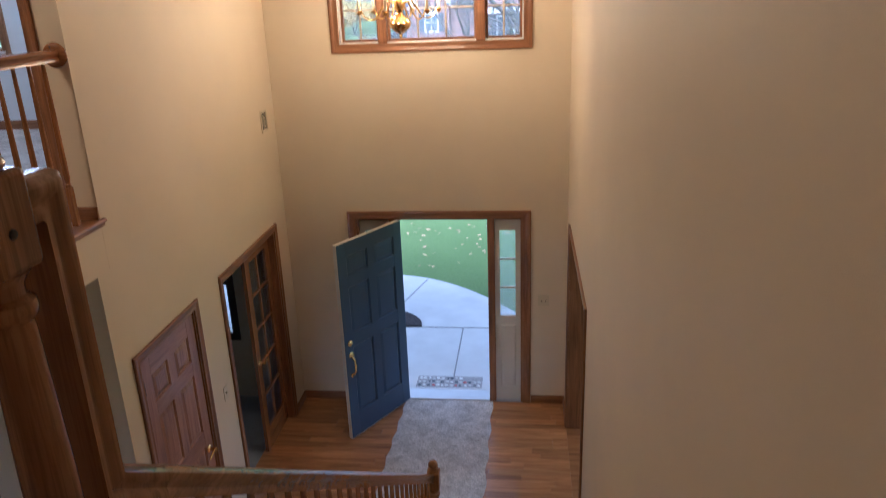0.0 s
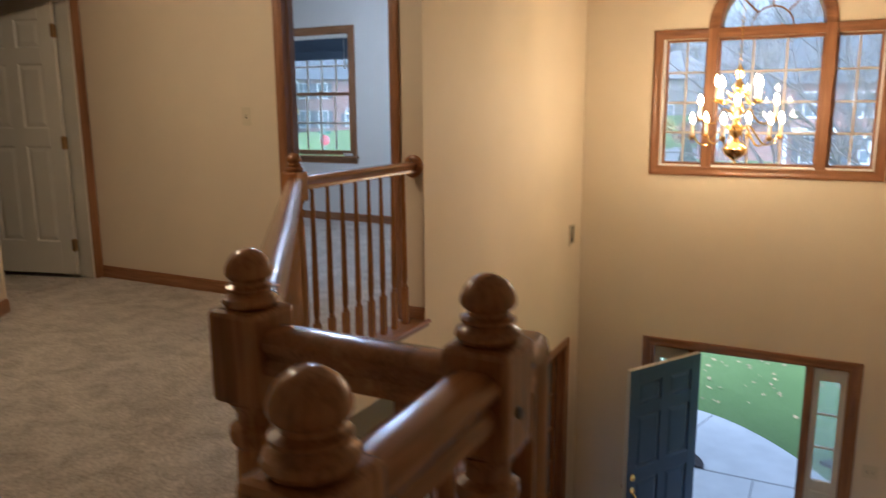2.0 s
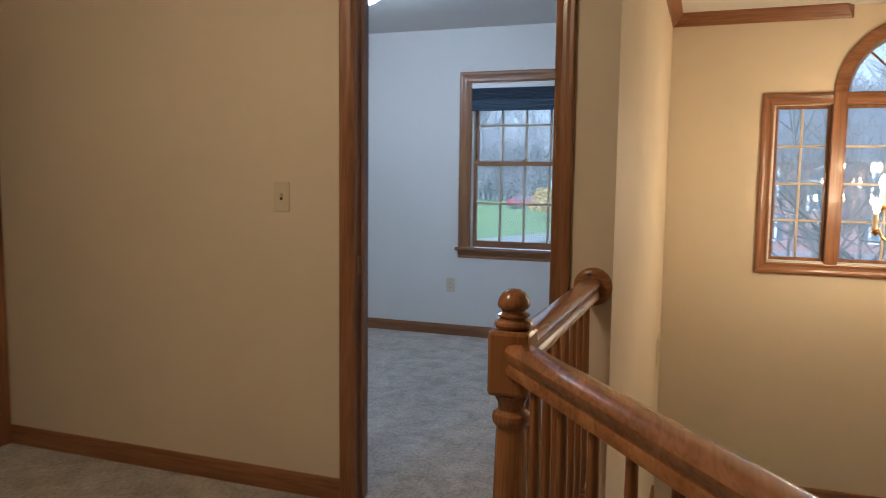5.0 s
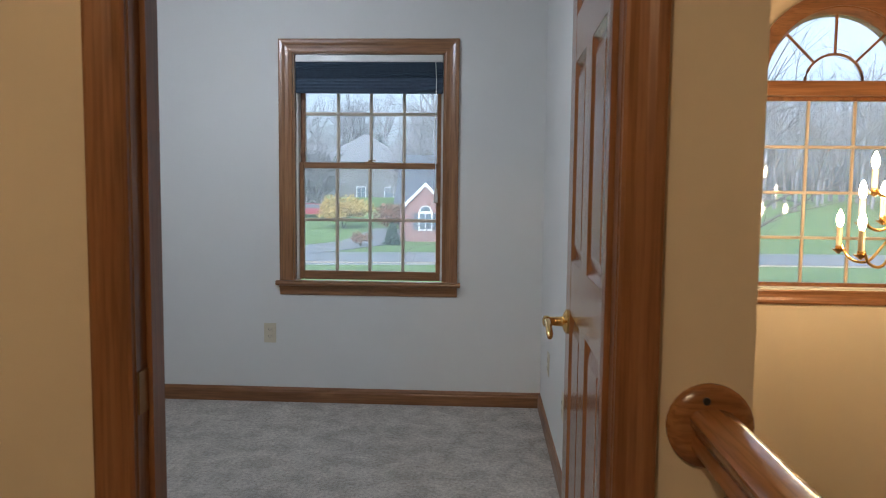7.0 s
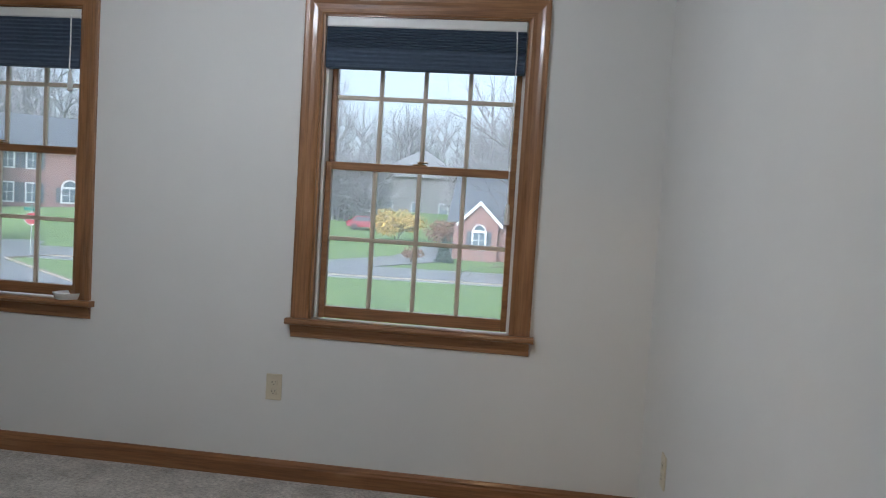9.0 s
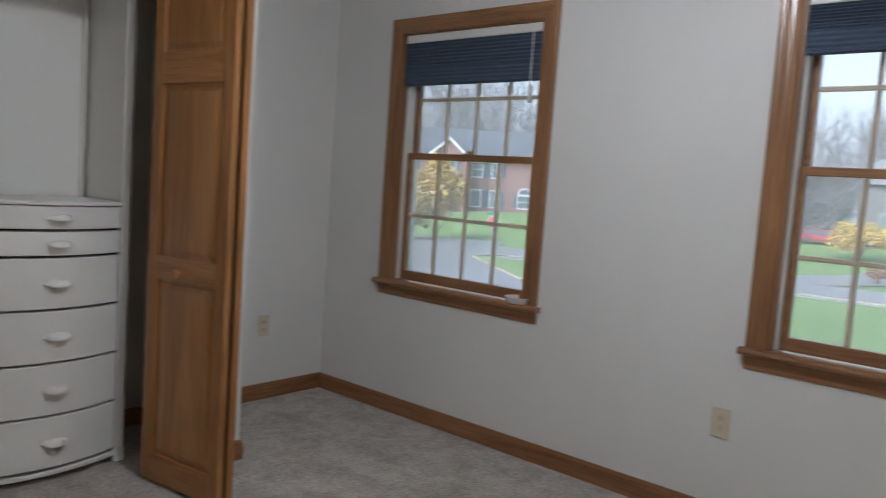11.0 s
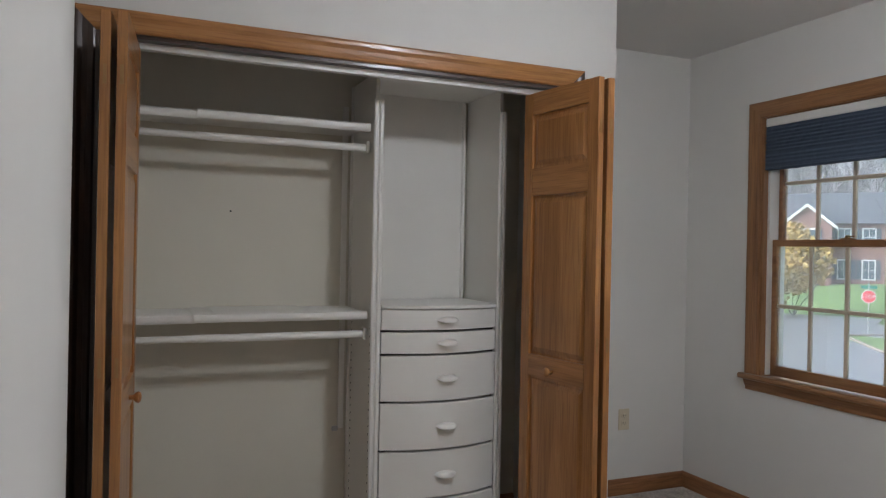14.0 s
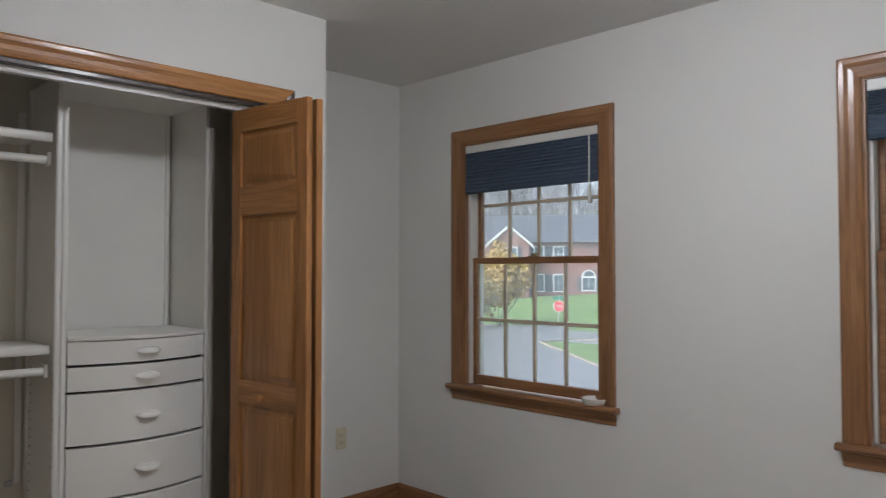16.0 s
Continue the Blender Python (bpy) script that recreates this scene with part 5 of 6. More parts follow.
def hang_shelf(zt):
    sh = thing("closet_shelf", "white slatted closet shelf with a rounded lip", "shelf", group="closet shelves")
    for y0, y1, dx, dz in ((0.389, 1.096, 0.0, 0.0), (0.037, 0.40, -0.012, -0.004)):
        x1 = -3.668 + dx
        bm = bmesh.new()
        prof = [(0.0, -0.036), (0.010, -0.036), (0.016, -0.030), (0.018, -0.018), (0.016, -0.006), (0.008, 0.0), (0.0, 0.0)]
        loft(bm, [[(x1 + o, y, zt + dz + u) for o, u in prof] for y in (y0, y1)])
        part("shelf_lip", bm, M_WHITE, sh, smooth=True)
        n = 11
        for i in range(n):
            xa = -3.988 + (x1 + 3.988) * i / n
            xb = xa + (x1 + 3.988) / n * 0.66
            boxes("shelf_slat", [((xa, y0 + 0.001, zt + dz - 0.012), (xb, y1 - 0.001, zt + dz - 0.003))], M_WHITE, sh)
    boxes("solid_panel", [((-3.988, 0.47, zt - 0.0025), (-3.669, 0.85, zt + 0.0005))], M_WHITE, sh)
    rod = thing("hanging_rod", "white closet hanging rod under a shelf", "closet rod", group="closet rods")
    bm = bmesh.new()
    tube(bm, [(-3.69, 0.389, zt - 0.102), (-3.69, 1.088, zt - 0.102)], 0.016, 14)
    part("outer_tube", bm, M_WHITE, rod, smooth=True)
    bm = bmesh.new()
    tube(bm, [(-3.69, 0.037, zt - 0.102), (-3.69, 0.39, zt - 0.102)], 0.0135, 14)
    part("inner_tube", bm, M_WHITE, rod, smooth=True)
    boxes("rod_bracket", [((-3.715, 1.083, zt - 0.124), (-3.665, 1.098, zt - 0.074))], M_WHITE, rod, bev=0.003)


hang_shelf(1.075)
hang_shelf(1.877)
std = thing("closet_standard", "white upright bracket strip in the closet", "bracket strip")
boxes("strip", [((-3.991, 1.066, 0.50), (-3.981, 1.091, 2.0))], M_WHITE, std)
hk = thing("wall_hook", "small metal hook on the closet wall", "hook", pose(-3.991, 1.052, 0.50))
boxes("hook_plate", [((-0.0, -0.014, -0.012), (0.012, 0.014, 0.012))], M_STEEL, hk, bev=0.003)
pole = thing("closet_side_rail", "white upright rail beside the closet jamb", "closet rail", pose(-3.52, 0.125, 0))
boxes("rail_strip", [((-0.012, 0.0, 0.0), (0.012, 0.018, 2.0))], M_WHITE, pole, bev=0.003)
nail = thing("nail_hole", "dark nail hole in the closet wall", "nail", pose(-3.991, 0.565, 1.495))
bm = bmesh.new()
lathe(bm, [(0.005, 0), (0.004, 0.003)], 8, tilt=Matrix.Rotation(radians(90), 3, "Y"))
part("nail_head", bm, M_SLOT, nail)


def bifold_pair(label, pa, pb, qa, qb, face):
    """Two hinged panels; each from its inner foot to the folded tip."""
    th = thing("bifold_door", label, "bifold door", group="closet doors")
    for (a, b, f) in ((pa, pb, True), (qa, qb, False)):
        a, b = Vector(a), Vector(b)
        d = b - a
        leafob = new("door_leaf")
        leafob.empty_display_size = 0.1
        leafob.parent = th
        leafob.matrix_local = Matrix.Translation((a.x, a.y, 0.015)) @ Matrix.Rotation(math.atan2(d.y, d.x), 4, "Z")
        w, h, t = d.length, 1.99, 0.028
        st = 0.055
        bm = bmesh.new()
        box(bm, (0, -t / 2, 0), (st, t / 2, h), 0.002)
        box(bm, (w - st, -t / 2, 0), (w, t / 2, h), 0.002)
        part("stiles", bm, M_BIF["z"], leafob)
        rows = [(0.11, 0.81), (0.90, 1.56), (1.675, 1.90)]
        bm = bmesh.new()
        zz = [0] + [v for r in rows for v in r] + [h]
        for z0, z1 in zip(zz[::2], zz[1::2]):
            box(bm, (st, -t / 2 + 0.0005, z0), (w - st, t / 2 - 0.0005, z1))
        part("rails", bm, M_BIF["x"], leafob)
        for z0, z1 in rows:
            bm = bmesh.new()
            x0, x1 = st, w - st
            ring = lambda i, y: [(x0 + i, y, z0 + i), (x1 - i, y, z0 + i), (x1 - i, y, z1 - i), (x0 + i, y, z1 - i)]
            loft(bm, [ring(0.032, -t * 0.36), ring(0.012, -t * 0.12), ring(0.0, -t * 0.12), ring(0.0, t * 0.12), ring(0.012, t * 0.12), ring(0.032, t * 0.36)])
            part("panel", bm, M_BIF["z"], leafob)
        if f:
            bm = bmesh.new()
            lathe(bm, [(0.008, 0), (0.008, 0.012), (0.016, 0.02), (0.019, 0.028), (0.014, 0.035), (0.006, 0.037)], 16, (w * 0.46, face * t / 2, 0.846), Matrix.Rotation(radians(-90 * face), 3, "X"))
            part("knob", bm, M_BIF["z"], leafob, "small turned oak knob", smooth=True)
        for hz in (0.2, 0.95, 1.78):
            boxes("hinge_leaf", [((w - 0.0005, -t / 2 + 0.009, hz), (w + 0.0012, t / 2 - 0.009, hz + 0.055))], M_OLDBRASS, leafob)
    return th


bifold_pair("folded oak bifold closet door, half open", (-3.384, 1.706), (-2.941, 1.770), (-3.386, 1.846), (-2.946, 1.818), -1)
bifold_pair("folded oak bifold closet door beside the wall", (-3.36, 0.165), (-2.915, 0.124), (-3.37, 0.118), (-2.925, 0.080), 1)

# ---- small loose things ----
dish = thing("dish", "shallow white round dish on the window sill", "dish", pose(WL + 0.41, BYF - 0.0, 0.7315))
bm = bmesh.new()
lathe(bm, [(0.052, 0.0), (0.056, 0.004), (0.064, 0.026), (0.066, 0.03), (0.061, 0.03), (0.054, 0.008), (0.01, 0.006)], 28)
part("bowl", bm, M_CHINA, dish, smooth=True)
for cx, bz, drop in ((WL, 1.79, 0.03), (WR, 1.835, 0.55)):
    cd2 = thing("shade_cord", "white pull cord of the window shade", "cord", pose(cx + 0.385, BYF - 0.004, bz))
    bm = bmesh.new()
    top = 2.01 - bz
    tube(bm, [(0.0, 0.0, top), (0.006, -0.008, top * 0.4), (0.004, -0.008, -drop * 0.5), (0.008, -0.004, -drop)], 0.0028, 6)
    part("cord", bm, M_VINYL, cd2)
    bm = bmesh.new()
    lathe(bm, [(0.003, 0.0), (0.008, -0.008), (0.011, -0.05), (0.012, -0.085), (0.005, -0.09)], 12, (0.008, -0.006, -drop))
    part("tassel", bm, M_VINYL, cd2, smooth=True)

rug = thing("runner_rug", "pale grey carpet runner on the foyer floor", "rug", pose(1.635, 1.885, F + 0.0))
bm = bmesh.new()
ed = [(-0.50, 1.23), (0.51, 1.23)]
out = []
for i in range(41):
    y = 1.23 - 2.45 * i / 40
    out.append((0.492 + 0.012 * math.sin(i * 0.9) - 0.0006 * i, y))
for i in range(41):
    y = -1.22 + 2.45 * i / 40
    out.append((-0.515 + 0.01 * math.sin(i * 1.3) + 0.0019 * i, y))
prism(bm, out, 0.0, 0.011)
part("rug_top", bm, M_RUG, rug)

# ---- foyer floor: oak strips laid across ----
fl = structure(new("floor_foyer"), "honey oak strip floor of the foyer", "floor")
boxes("subfloor", [((-4.4, -5.3, F - 0.3), (6.0, YF + 0.001, F - 0.012))], M_DARKWOOD_SHADED, fl)
boxes("floor_rest", [((-0.065, -5.3, F - 0.0119), (XR, 0.39, F - 0.0005)), ((-4.4, -5.3, F - 0.0119), (-0.065, -0.13, F - 0.0005)), ((XR, -1.0, F - 0.0119), (5.8, 3.13, F - 0.0005))], M_PLANK, fl)
boxes("study_carpet", [((-4.4, 1.12, F - 0.0119), (-0.0655, BYF, F + 0.002))], plain("study_carpet_grey", (0.30, 0.33, 0.36), 0.95, var=0.1, scale=60, bumps=0.4, bscale=300), fl)
rng = random.Random(4)
pw = 0.083
y = 0.392
cache = {}
while y < YF - 0.002:
    x = -0.065
    y1 = min(y + pw, YF - 0.001)
    first = True
    while x < XR - 0.001:
        ln = rng.choice((0.4, 0.6, 0.8, 1.0, 1.2))
        if first:
            ln *= rng.choice((0.5, 0.8, 1.0))
            first = False
        x1 = min(x + ln, XR)
        key = (round(x1 - x, 3), round(y1 - y, 3))
        if key not in cache:
            bm = bmesh.new()
            box(bm, (0.0004, 0.0004, -0.0119), (x1 - x - 0.0004, y1 - y - 0.0004, 0.0), 0.0012)
            me = bpy.data.meshes.new("plank")
            bm.to_mesh(me)
            bm.free()
            me.materials.append(M_PLANK)
            cache[key] = me
        pl = new("plank", cache[key])
        pl.parent = fl
        pl.location = (x, y, F)
        x = x1
    y = y1

# ---- outdoors ----
def lawn_mat():
    m, n, l, b = nodes_of("autumn_lawn")
    v = coords(n, l, (1, 1, 1))
    f = noise_tex(n, l, v, 0.35, 5, 0.6)
    g = noise_tex(n, l, v, 28.0, 4, 0.7)
    c = mix(n, l, 0.6, ramp(n, l, f, [(0.3, (0.125, 0.20, 0.06)), (0.7, (0.185, 0.265, 0.09))]), ramp(n, l, g, [(0.3, (0.6, 0.65, 0.5)), (0.7, (1.15, 1.15, 1.0))]), "MULTIPLY")
    l.new(c, b.inputs["Base Color"])
    b.inputs["Roughness"].default_value = 0.9
    bump(n, l, b, g, 0.6, 0.05)
    return m


G = -3.175
M_LAWN = lawn_mat()
M_CONC = plain("broom_concrete", (0.60, 0.60, 0.60), 0.85, var=0.08, scale=2.5, bumps=0.25, bscale=150)
M_JOINT = plain("tooled_joint_grey", (0.27, 0.27, 0.27), 0.9, var=0.1)
M_KERB = plain("leaf_littered_kerb", (0.30, 0.25, 0.20), 0.85, var=0.2, scale=4)
M_ASPH = plain("wet_asphalt", (0.20, 0.205, 0.215), 0.35, var=0.15, scale=3, bumps=0.2, bscale=60)
M_MULCH = plain("dark_mulch", (0.035, 0.028, 0.028), 0.9, var=0.5, scale=30, bumps=0.8, bscale=60)
M_BRICKF = plain("far_red_brick", (0.27, 0.155, 0.135), 0.85, var=0.2, scale=5, bumps=0.3, bscale=12)
M_ROOF = plain("grey_shingle", (0.10, 0.105, 0.12), 0.9, var=0.15, scale=8, bumps=0.4, bscale=14)
M_SIDING = plain("white_trim_paint", (0.75, 0.75, 0.74), 0.5, var=0.03)
M_FGLASS = plain("dark_far_glass", (0.10, 0.13, 0.16), 0.08, var=0.1)
M_SHUT = plain("slate_shutter", (0.06, 0.075, 0.10), 0.6, var=0.05)
M_BARK = plain("grey_bark", (0.13, 0.11, 0.10), 0.9, var=0.3, scale=12, bumps=0.5, bscale=40)
M_YLEAF = plain("yellow_leaves", (0.46, 0.32, 0.08), 0.7, var=0.35, scale=4)
M_OLEAF = plain("faded_yellow_leaves", (0.36, 0.27, 0.085), 0.7, var=0.35, scale=4)
M_RLEAF = plain("russet_leaves", (0.22, 0.11, 0.06), 0.7, var=0.3, scale=4)
M_CONIF = plain("conifer_needles", (0.035, 0.065, 0.045), 0.8, var=0.3, scale=5)


def rise(x, y):
    t = max(0.0, min(1.0, (y - 48) / 60))
    a, b = max(0.0, min(1.0, (y - 48) / 9)), max(0.0, min(1.0, (-x - 22) / 12))
    return G + 3.2 * t * t * (3 - 2 * t) + 1.5 * a * a * (3 - 2 * a) * b * b * (3 - 2 * b)


bm = bmesh.new()
xs = [-900, -400, -220, -160, -120] + list(range(-90, 41, 4)) + list(range(48, 161, 8)) + [220, 400, 900]
ys = [3.5, 8, 12, 16, 20, 25, 30, 36, 42, 45, 48, 51, 54, 57, 60, 63, 66, 72, 78, 84, 90, 96, 102, 108, 140, 200, 400, 1200]
grid = [[bm.verts.new((x, y, rise(x, y))) for x in xs] for y in ys]
for r0, r1 in zip(grid, grid[1:]):
    for i in range(len(xs) - 1):
        bm.faces.new((r0[i], r0[i + 1], r1[i + 1], r1[i]))
back = [bm.verts.new((x, -900, G)) for x in xs]
for i in range(len(xs) - 1):
    bm.faces.new((back[i], back[i + 1], grid[0][i + 1], grid[0][i]))
structure(part("ground", bm, M_LAWN), "green autumn lawn strewn with leaves", "lawn")

# front walk: broad concrete with a curved far edge, joints cut in
bm = bmesh.new()
arc = [(0.3 + 2.4 * u, 7.13 - 0.34 * (2.4 * u) ** 2) for u in [i / 24 for i in range(25)]]
poly = [(-6.0, 3.46), (3.6, 3.46), (3.6, 4.4)] + arc[::-1] + [(-0.8, 7.1), (-6.0, 6.6)]
prism(bm, poly, G - 0.02, G + 0.03)
structure(part("front_walk", bm, M_CONC), "pale concrete front walk", "pavement")
for a, b in (((1.637, 3.7), (1.645, 5.2)), ((0.66, 5.85), (0.95, 6.95)), ((-1.2, 5.2), (2.6, 5.2))):
    bm = bmesh.new()
    tube(bm, [(*a, G + 0.029), (*b, G + 0.029)], 0.009, 6)
    structure(part("walk_joint", bm, M_JOINT), "tooled joint in the concrete walk", "pavement joint")
bm = bmesh.new()
prism(bm, [(0.13 + 0.95 * math.cos(a), 5.2 + 0.62 * math.sin(a)) for a in [math.pi * i / 20 for i in range(21)]], G - 0.01, G + 0.06)
structure(part("mulch_bed", bm, M_MULCH), "dark mulch bed let into the walk", "planting bed")
bm = bmesh.new()
prism(bm, [(2.35, 6.05), (4.5, 4.9), (6.0, 5.2), (5.2, 6.6), (3.2, 6.9)], G - 0.01, G + 0.05)
structure(part("mulch_bed_right", bm, M_MULCH), "dark mulch bed beside the walk", "planting bed")
boxes("stoop", [((0.6, 3.281, G - 0.2), (2.8, 3.46, F - 0.03))], M_CONC, structure(new("front_stoop"), "low concrete stoop at the door", "step"), bev=0.01)
mat = thing("door_mat", "grey door mat with coloured pebble pattern", "door mat", pose(1.60, 3.69, G + 0.031))
M_MAT = plain("mat_rubber", (0.34, 0.33, 0.33), 0.8, var=0.3, scale=60)
boxes("mat_base", [((-0.38, -0.17, 0), (0.38, 0.17, 0.012))], M_MAT, mat, bev=0.004)
rng = random.Random(2)
PEB = [M_CONC, M_SHUT, M_SIDING, plain("red_pebble", (0.45, 0.05, 0.06), 0.6)]
for i in range(52):
    bm = bmesh.new()
    r = rng.uniform(0.016, 0.026)
    lathe(bm, [(r, 0.0), (r * 0.9, 0.003), (r * 0.5, 0.005)], 8, (-0.345 + 0.053 * (i % 14) + rng.uniform(-0.006, 0.006), -0.12 + 0.08 * (i // 14) + rng.uniform(-0.008, 0.008), 0.0122))
    part("pebble", bm, PEB[3] if rng.random() < 0.16 else rng.choice(PEB[:3]), mat)

# fallen leaves on the near lawn
bm = bmesh.new()
rng = random.Random(9)
for i in range(1500):
    x, y = rng.uniform(-7, 9), 6.3 + 12 * rng.random() ** 1.4
    if y < 7.4 and x < 2.9:
        continue
    a, s = rng.uniform(0, 6.28), rng.uniform(0.03, 0.06)
    u, w = Vector((math.cos(a), math.sin(a), rng.uniform(-0.3, 0.3))) * s, Vector((-math.sin(a), math.cos(a), rng.uniform(-0.3, 0.3))) * s * 0.6
    c = Vector((x, y, G + 0.035))
    vs = [bm.verts.new(c + k) for k in (u, w, -u, -w)]
    bm.faces.new(vs)
tagged(part("fallen_leaves", bm, plain("dry_leaf", (0.5, 0.36, 0.2), 0.8, var=0.5, scale=3)), "dry tan leaves scattered on the lawn", "leaves", kind="stuff")

# road, kerb and side street
def strip(name, pts, width, z, mat, label, cat, thick=0.03):
    bm = bmesh.new()
    pts = [Vector(p) for p in pts]
    L, R = [], []
    for i, p in enumerate(pts):
        d = (pts[min(i + 1, len(pts) - 1)] - pts[max(i - 1, 0)]).normalized()
        nn = Vector((-d.y, d.x)) * width / 2
        L.append(p + nn)
        R.append(p - nn)
    for i in range(len(pts) - 1):
        q = [L[i], R[i], R[i + 1], L[i + 1]]
        loft(bm, [[(v.x, v.y, rise(v.x, v.y) + dz) for v in q] for dz in (z - thick, z)])
    return structure(part(name, bm, mat), label, cat)


strip("road", [(-140, 50), (-90, 47), (-60, 44), (-36, 42), (-15, 44), (10, 47.5), (60, 50), (140, 52)], 8.0, 0.03, M_ASPH, "wet grey asphalt street", "road")
strip("road_side", [(-40, 47), (-36.5, 41), (-32.6, 33.4), (-24, 26.6), (-17.3, 21.8), (-13.6, 14), (-12.8, 4)], 9.6, 0.034, M_ASPH, "wet grey asphalt side street", "road")
strip("kerb", [(-24.0, 41.0), (-29.0, 40.2), (-29.6, 37.4), (-21.2, 30.6), (-13.5, 25), (-9, 16), (-8, 4)], 0.18, 0.10, M_KERB, "pale concrete kerb", "kerb", 0.16)
strip("kerb_far", [(-24.0, 41.0), (-15, 41.2), (10, 43.3), (60, 45.8)], 0.18, 0.10, M_KERB, "pale concrete kerb", "kerb", 0.16)
strip("driveway", [(-14, 48), (-9.5, 56), (-8, 66)], 4.5, 0.035, M_ASPH, "grey asphalt driveway", "driveway")


# houses
def far_window(parent, x, z, w, h, y, arch=False, shut=True):
    wn_ = boxes("window", [((x - w / 2 - 0.1, y - 0.08, z - 0.1), (x + w / 2 + 0.1, y + 0.02, z + h + 0.1))], M_SIDING, parent, "white-framed window")
    for i in range(2):
        for k in range(2):
            boxes("pane", [((x - w / 2 + 0.03 + i * w / 2, y - 0.10, z + 0.03 + k * h / 2), (x + i * w / 2 - 0.03, y - 0.081, z + (k + 1) * h / 2 - 0.03))], M_FGLASS, wn_)
    if arch:
        bm = bmesh.new()
        pl = [(x + math.cos(math.pi * i / 14) * w * 0.55, z + h + 0.1 + math.sin(math.pi * i / 14) * w * 0.55) for i in range(15)]
        loft(bm, [[(a, yy, b) for a, b in pl] for yy in (y - 0.08, y + 0.02)])
        part("arch_head", bm, M_SIDING, wn_)
        bm = bmesh.new()
        pl = [(x + math.cos(math.pi * i / 14) * w * 0.42, z + h + 0.16 + math.sin(math.pi * i / 14) * w * 0.42) for i in range(15)]
        loft(bm, [[(a, yy, b) for a, b in pl] for yy in (y - 0.10, y - 0.081)])
        part("arch_pane", bm, M_FGLASS, wn_)
    if shut:
        for s in (-1, 1):
            boxes("shutter", [((x + s * (w / 2 + 0.12), y - 0.06, z - 0.05), (x + s * (w / 2 + 0.5), y - 0.005, z + h + 0.05))], M_SHUT, parent)


def gable_roof(bm, x0, x1, y0, y1, z, h, along="x", over=0.4):
    if along == "x":
        m = (y0 + y1) / 2
        loft(bm, [[(x, y0 - over, z), (x, m, z + h), (x, y1 + over, z), (x, m, z + h - 0.25)] for x in (x0 - over, x1 + over)])
    else:
        m = (x0 + x1) / 2
        loft(bm, [[(x0 - over, y, z), (m, y, z + h), (x1 + over, y, z), (m, y, z + h - 0.25)] for y in (y0 - over, y1 + over)])


def gable_wall(bm, x0, x1, y, z, h, t=0.3):
    loft(bm, [[(x0, yy, z), (x1, yy, z), ((x0 + x1) / 2, yy, z + h)] for yy in (y, y + t)])


# brick house across the street
hz = rise(0, 58) - 0.05
h1 = thing("brick_house", "red brick house with grey roof and white-trimmed gable", "house", pose(0, 0, 0))
boxes("wall", [((-7.0, 58, hz), (-0.5, 68, hz + 3.0))], M_BRICKF, h1)
bm = bmesh.new()
gable_wall(bm, -6.4, -3.4, 57.4, hz + 2.95, 1.55)
part("gable_wall", bm, M_BRICKF, h1)
boxes("gable_bay", [((-6.35, 57.4, hz), (-3.45, 58.2, hz + 2.95))], M_BRICKF, h1)
bm = bmesh.new()
for s in (-1, 1):
    loft(bm, [[(-4.9, yy, hz + 4.75), (-4.9, yy, hz + 4.45), (-4.9 + s * 1.8, yy, hz + 2.65), (-4.9 + s * 1.8, yy, hz + 2.95)] for yy in (57.2, 57.6)])
part("gable_trim", bm, M_SIDING, h1, "white rake boards")
bm = bmesh.new()
gable_roof(bm, -6.4, -3.4, 57.6, 63, hz + 2.95, 1.7, "y", 0.2)
part("gable_roof", bm, M_ROOF, h1)
bm = bmesh.new()
loft(bm, [[(x, 57.5, hz + 3.0), (x, 63.5, hz + 7.2), (x, 69.0, hz + 3.0), (x, 63.5, hz + 6.9)] for x in (-7.5, 1.0)])
part("roof", bm, M_ROOF, h1, "steep grey shingle roof")
far_window(h1, -4.9, hz + 1.0, 0.95, 1.3, 57.4, True, True)
boxes("wall", [((-0.5, 50, hz - 0.4), (15.0, 60, hz + 5.6))], M_BRICKF, h1)
bm = bmesh.new()
gable_roof(bm, -0.5, 15.0, 50, 60, hz + 5.6, 4.6, "x", 0.5)
part("main_roof", bm, M_ROOF, h1)
for x in (1.2, 4.0, 10.6, 13.4):
    far_window(h1, x, hz + 0.6, 1.1, 1.6, 50)
    far_window(h1, x, hz + 3.5, 1.1, 1.5, 50)
far_window(h1, 7.3, hz + 2.6, 1.7, 1.8, 50, True, False)
boxes("front_door", [((6.75, 49.92, hz - 0.3), (7.85, 50.02, hz + 1.9))], M_SIDING, h1)
porch = boxes("porch_roof", [((-0.4, 47.9, hz + 2.5), (2.6, 49.99, hz + 2.8))], M_SIDING, h1)
for x in (-0.2, 2.4):
    boxes("porch_post", [((x - 0.1, 48.0, hz - 0.4), (x + 0.1, 48.2, hz + 2.49))], M_SIDING, h1)

# brick house at the corner, past the stop sign
o2 = Matrix.Translation((-45.9, 63.4, -1.25)) @ Matrix.Rotation(radians(38), 4, "Z")
h2 = thing("brick_house", "two-storey red brick house with white windows", "house", o2)
boxes("wall", [((-9, 0, -0.9), (10, 9, 5.6))], M_BRICKF, h2)
bm = bmesh.new()
gable_roof(bm, -9, 10, 0, 9, 5.6, 3.2, "x", 0.5)
part("roof", bm, M_ROOF, h2)
boxes("wing", [((-8.3, -2.0, -0.9), (-4.2, -0.01, 5.4))], M_BRICKF, h2)
bm = bmesh.new()
gable_wall(bm, -8.3, -4.2, -2.0, 5.4, 1.8)
part("wing_gable", bm, M_BRICKF, h2)
bm = bmesh.new()
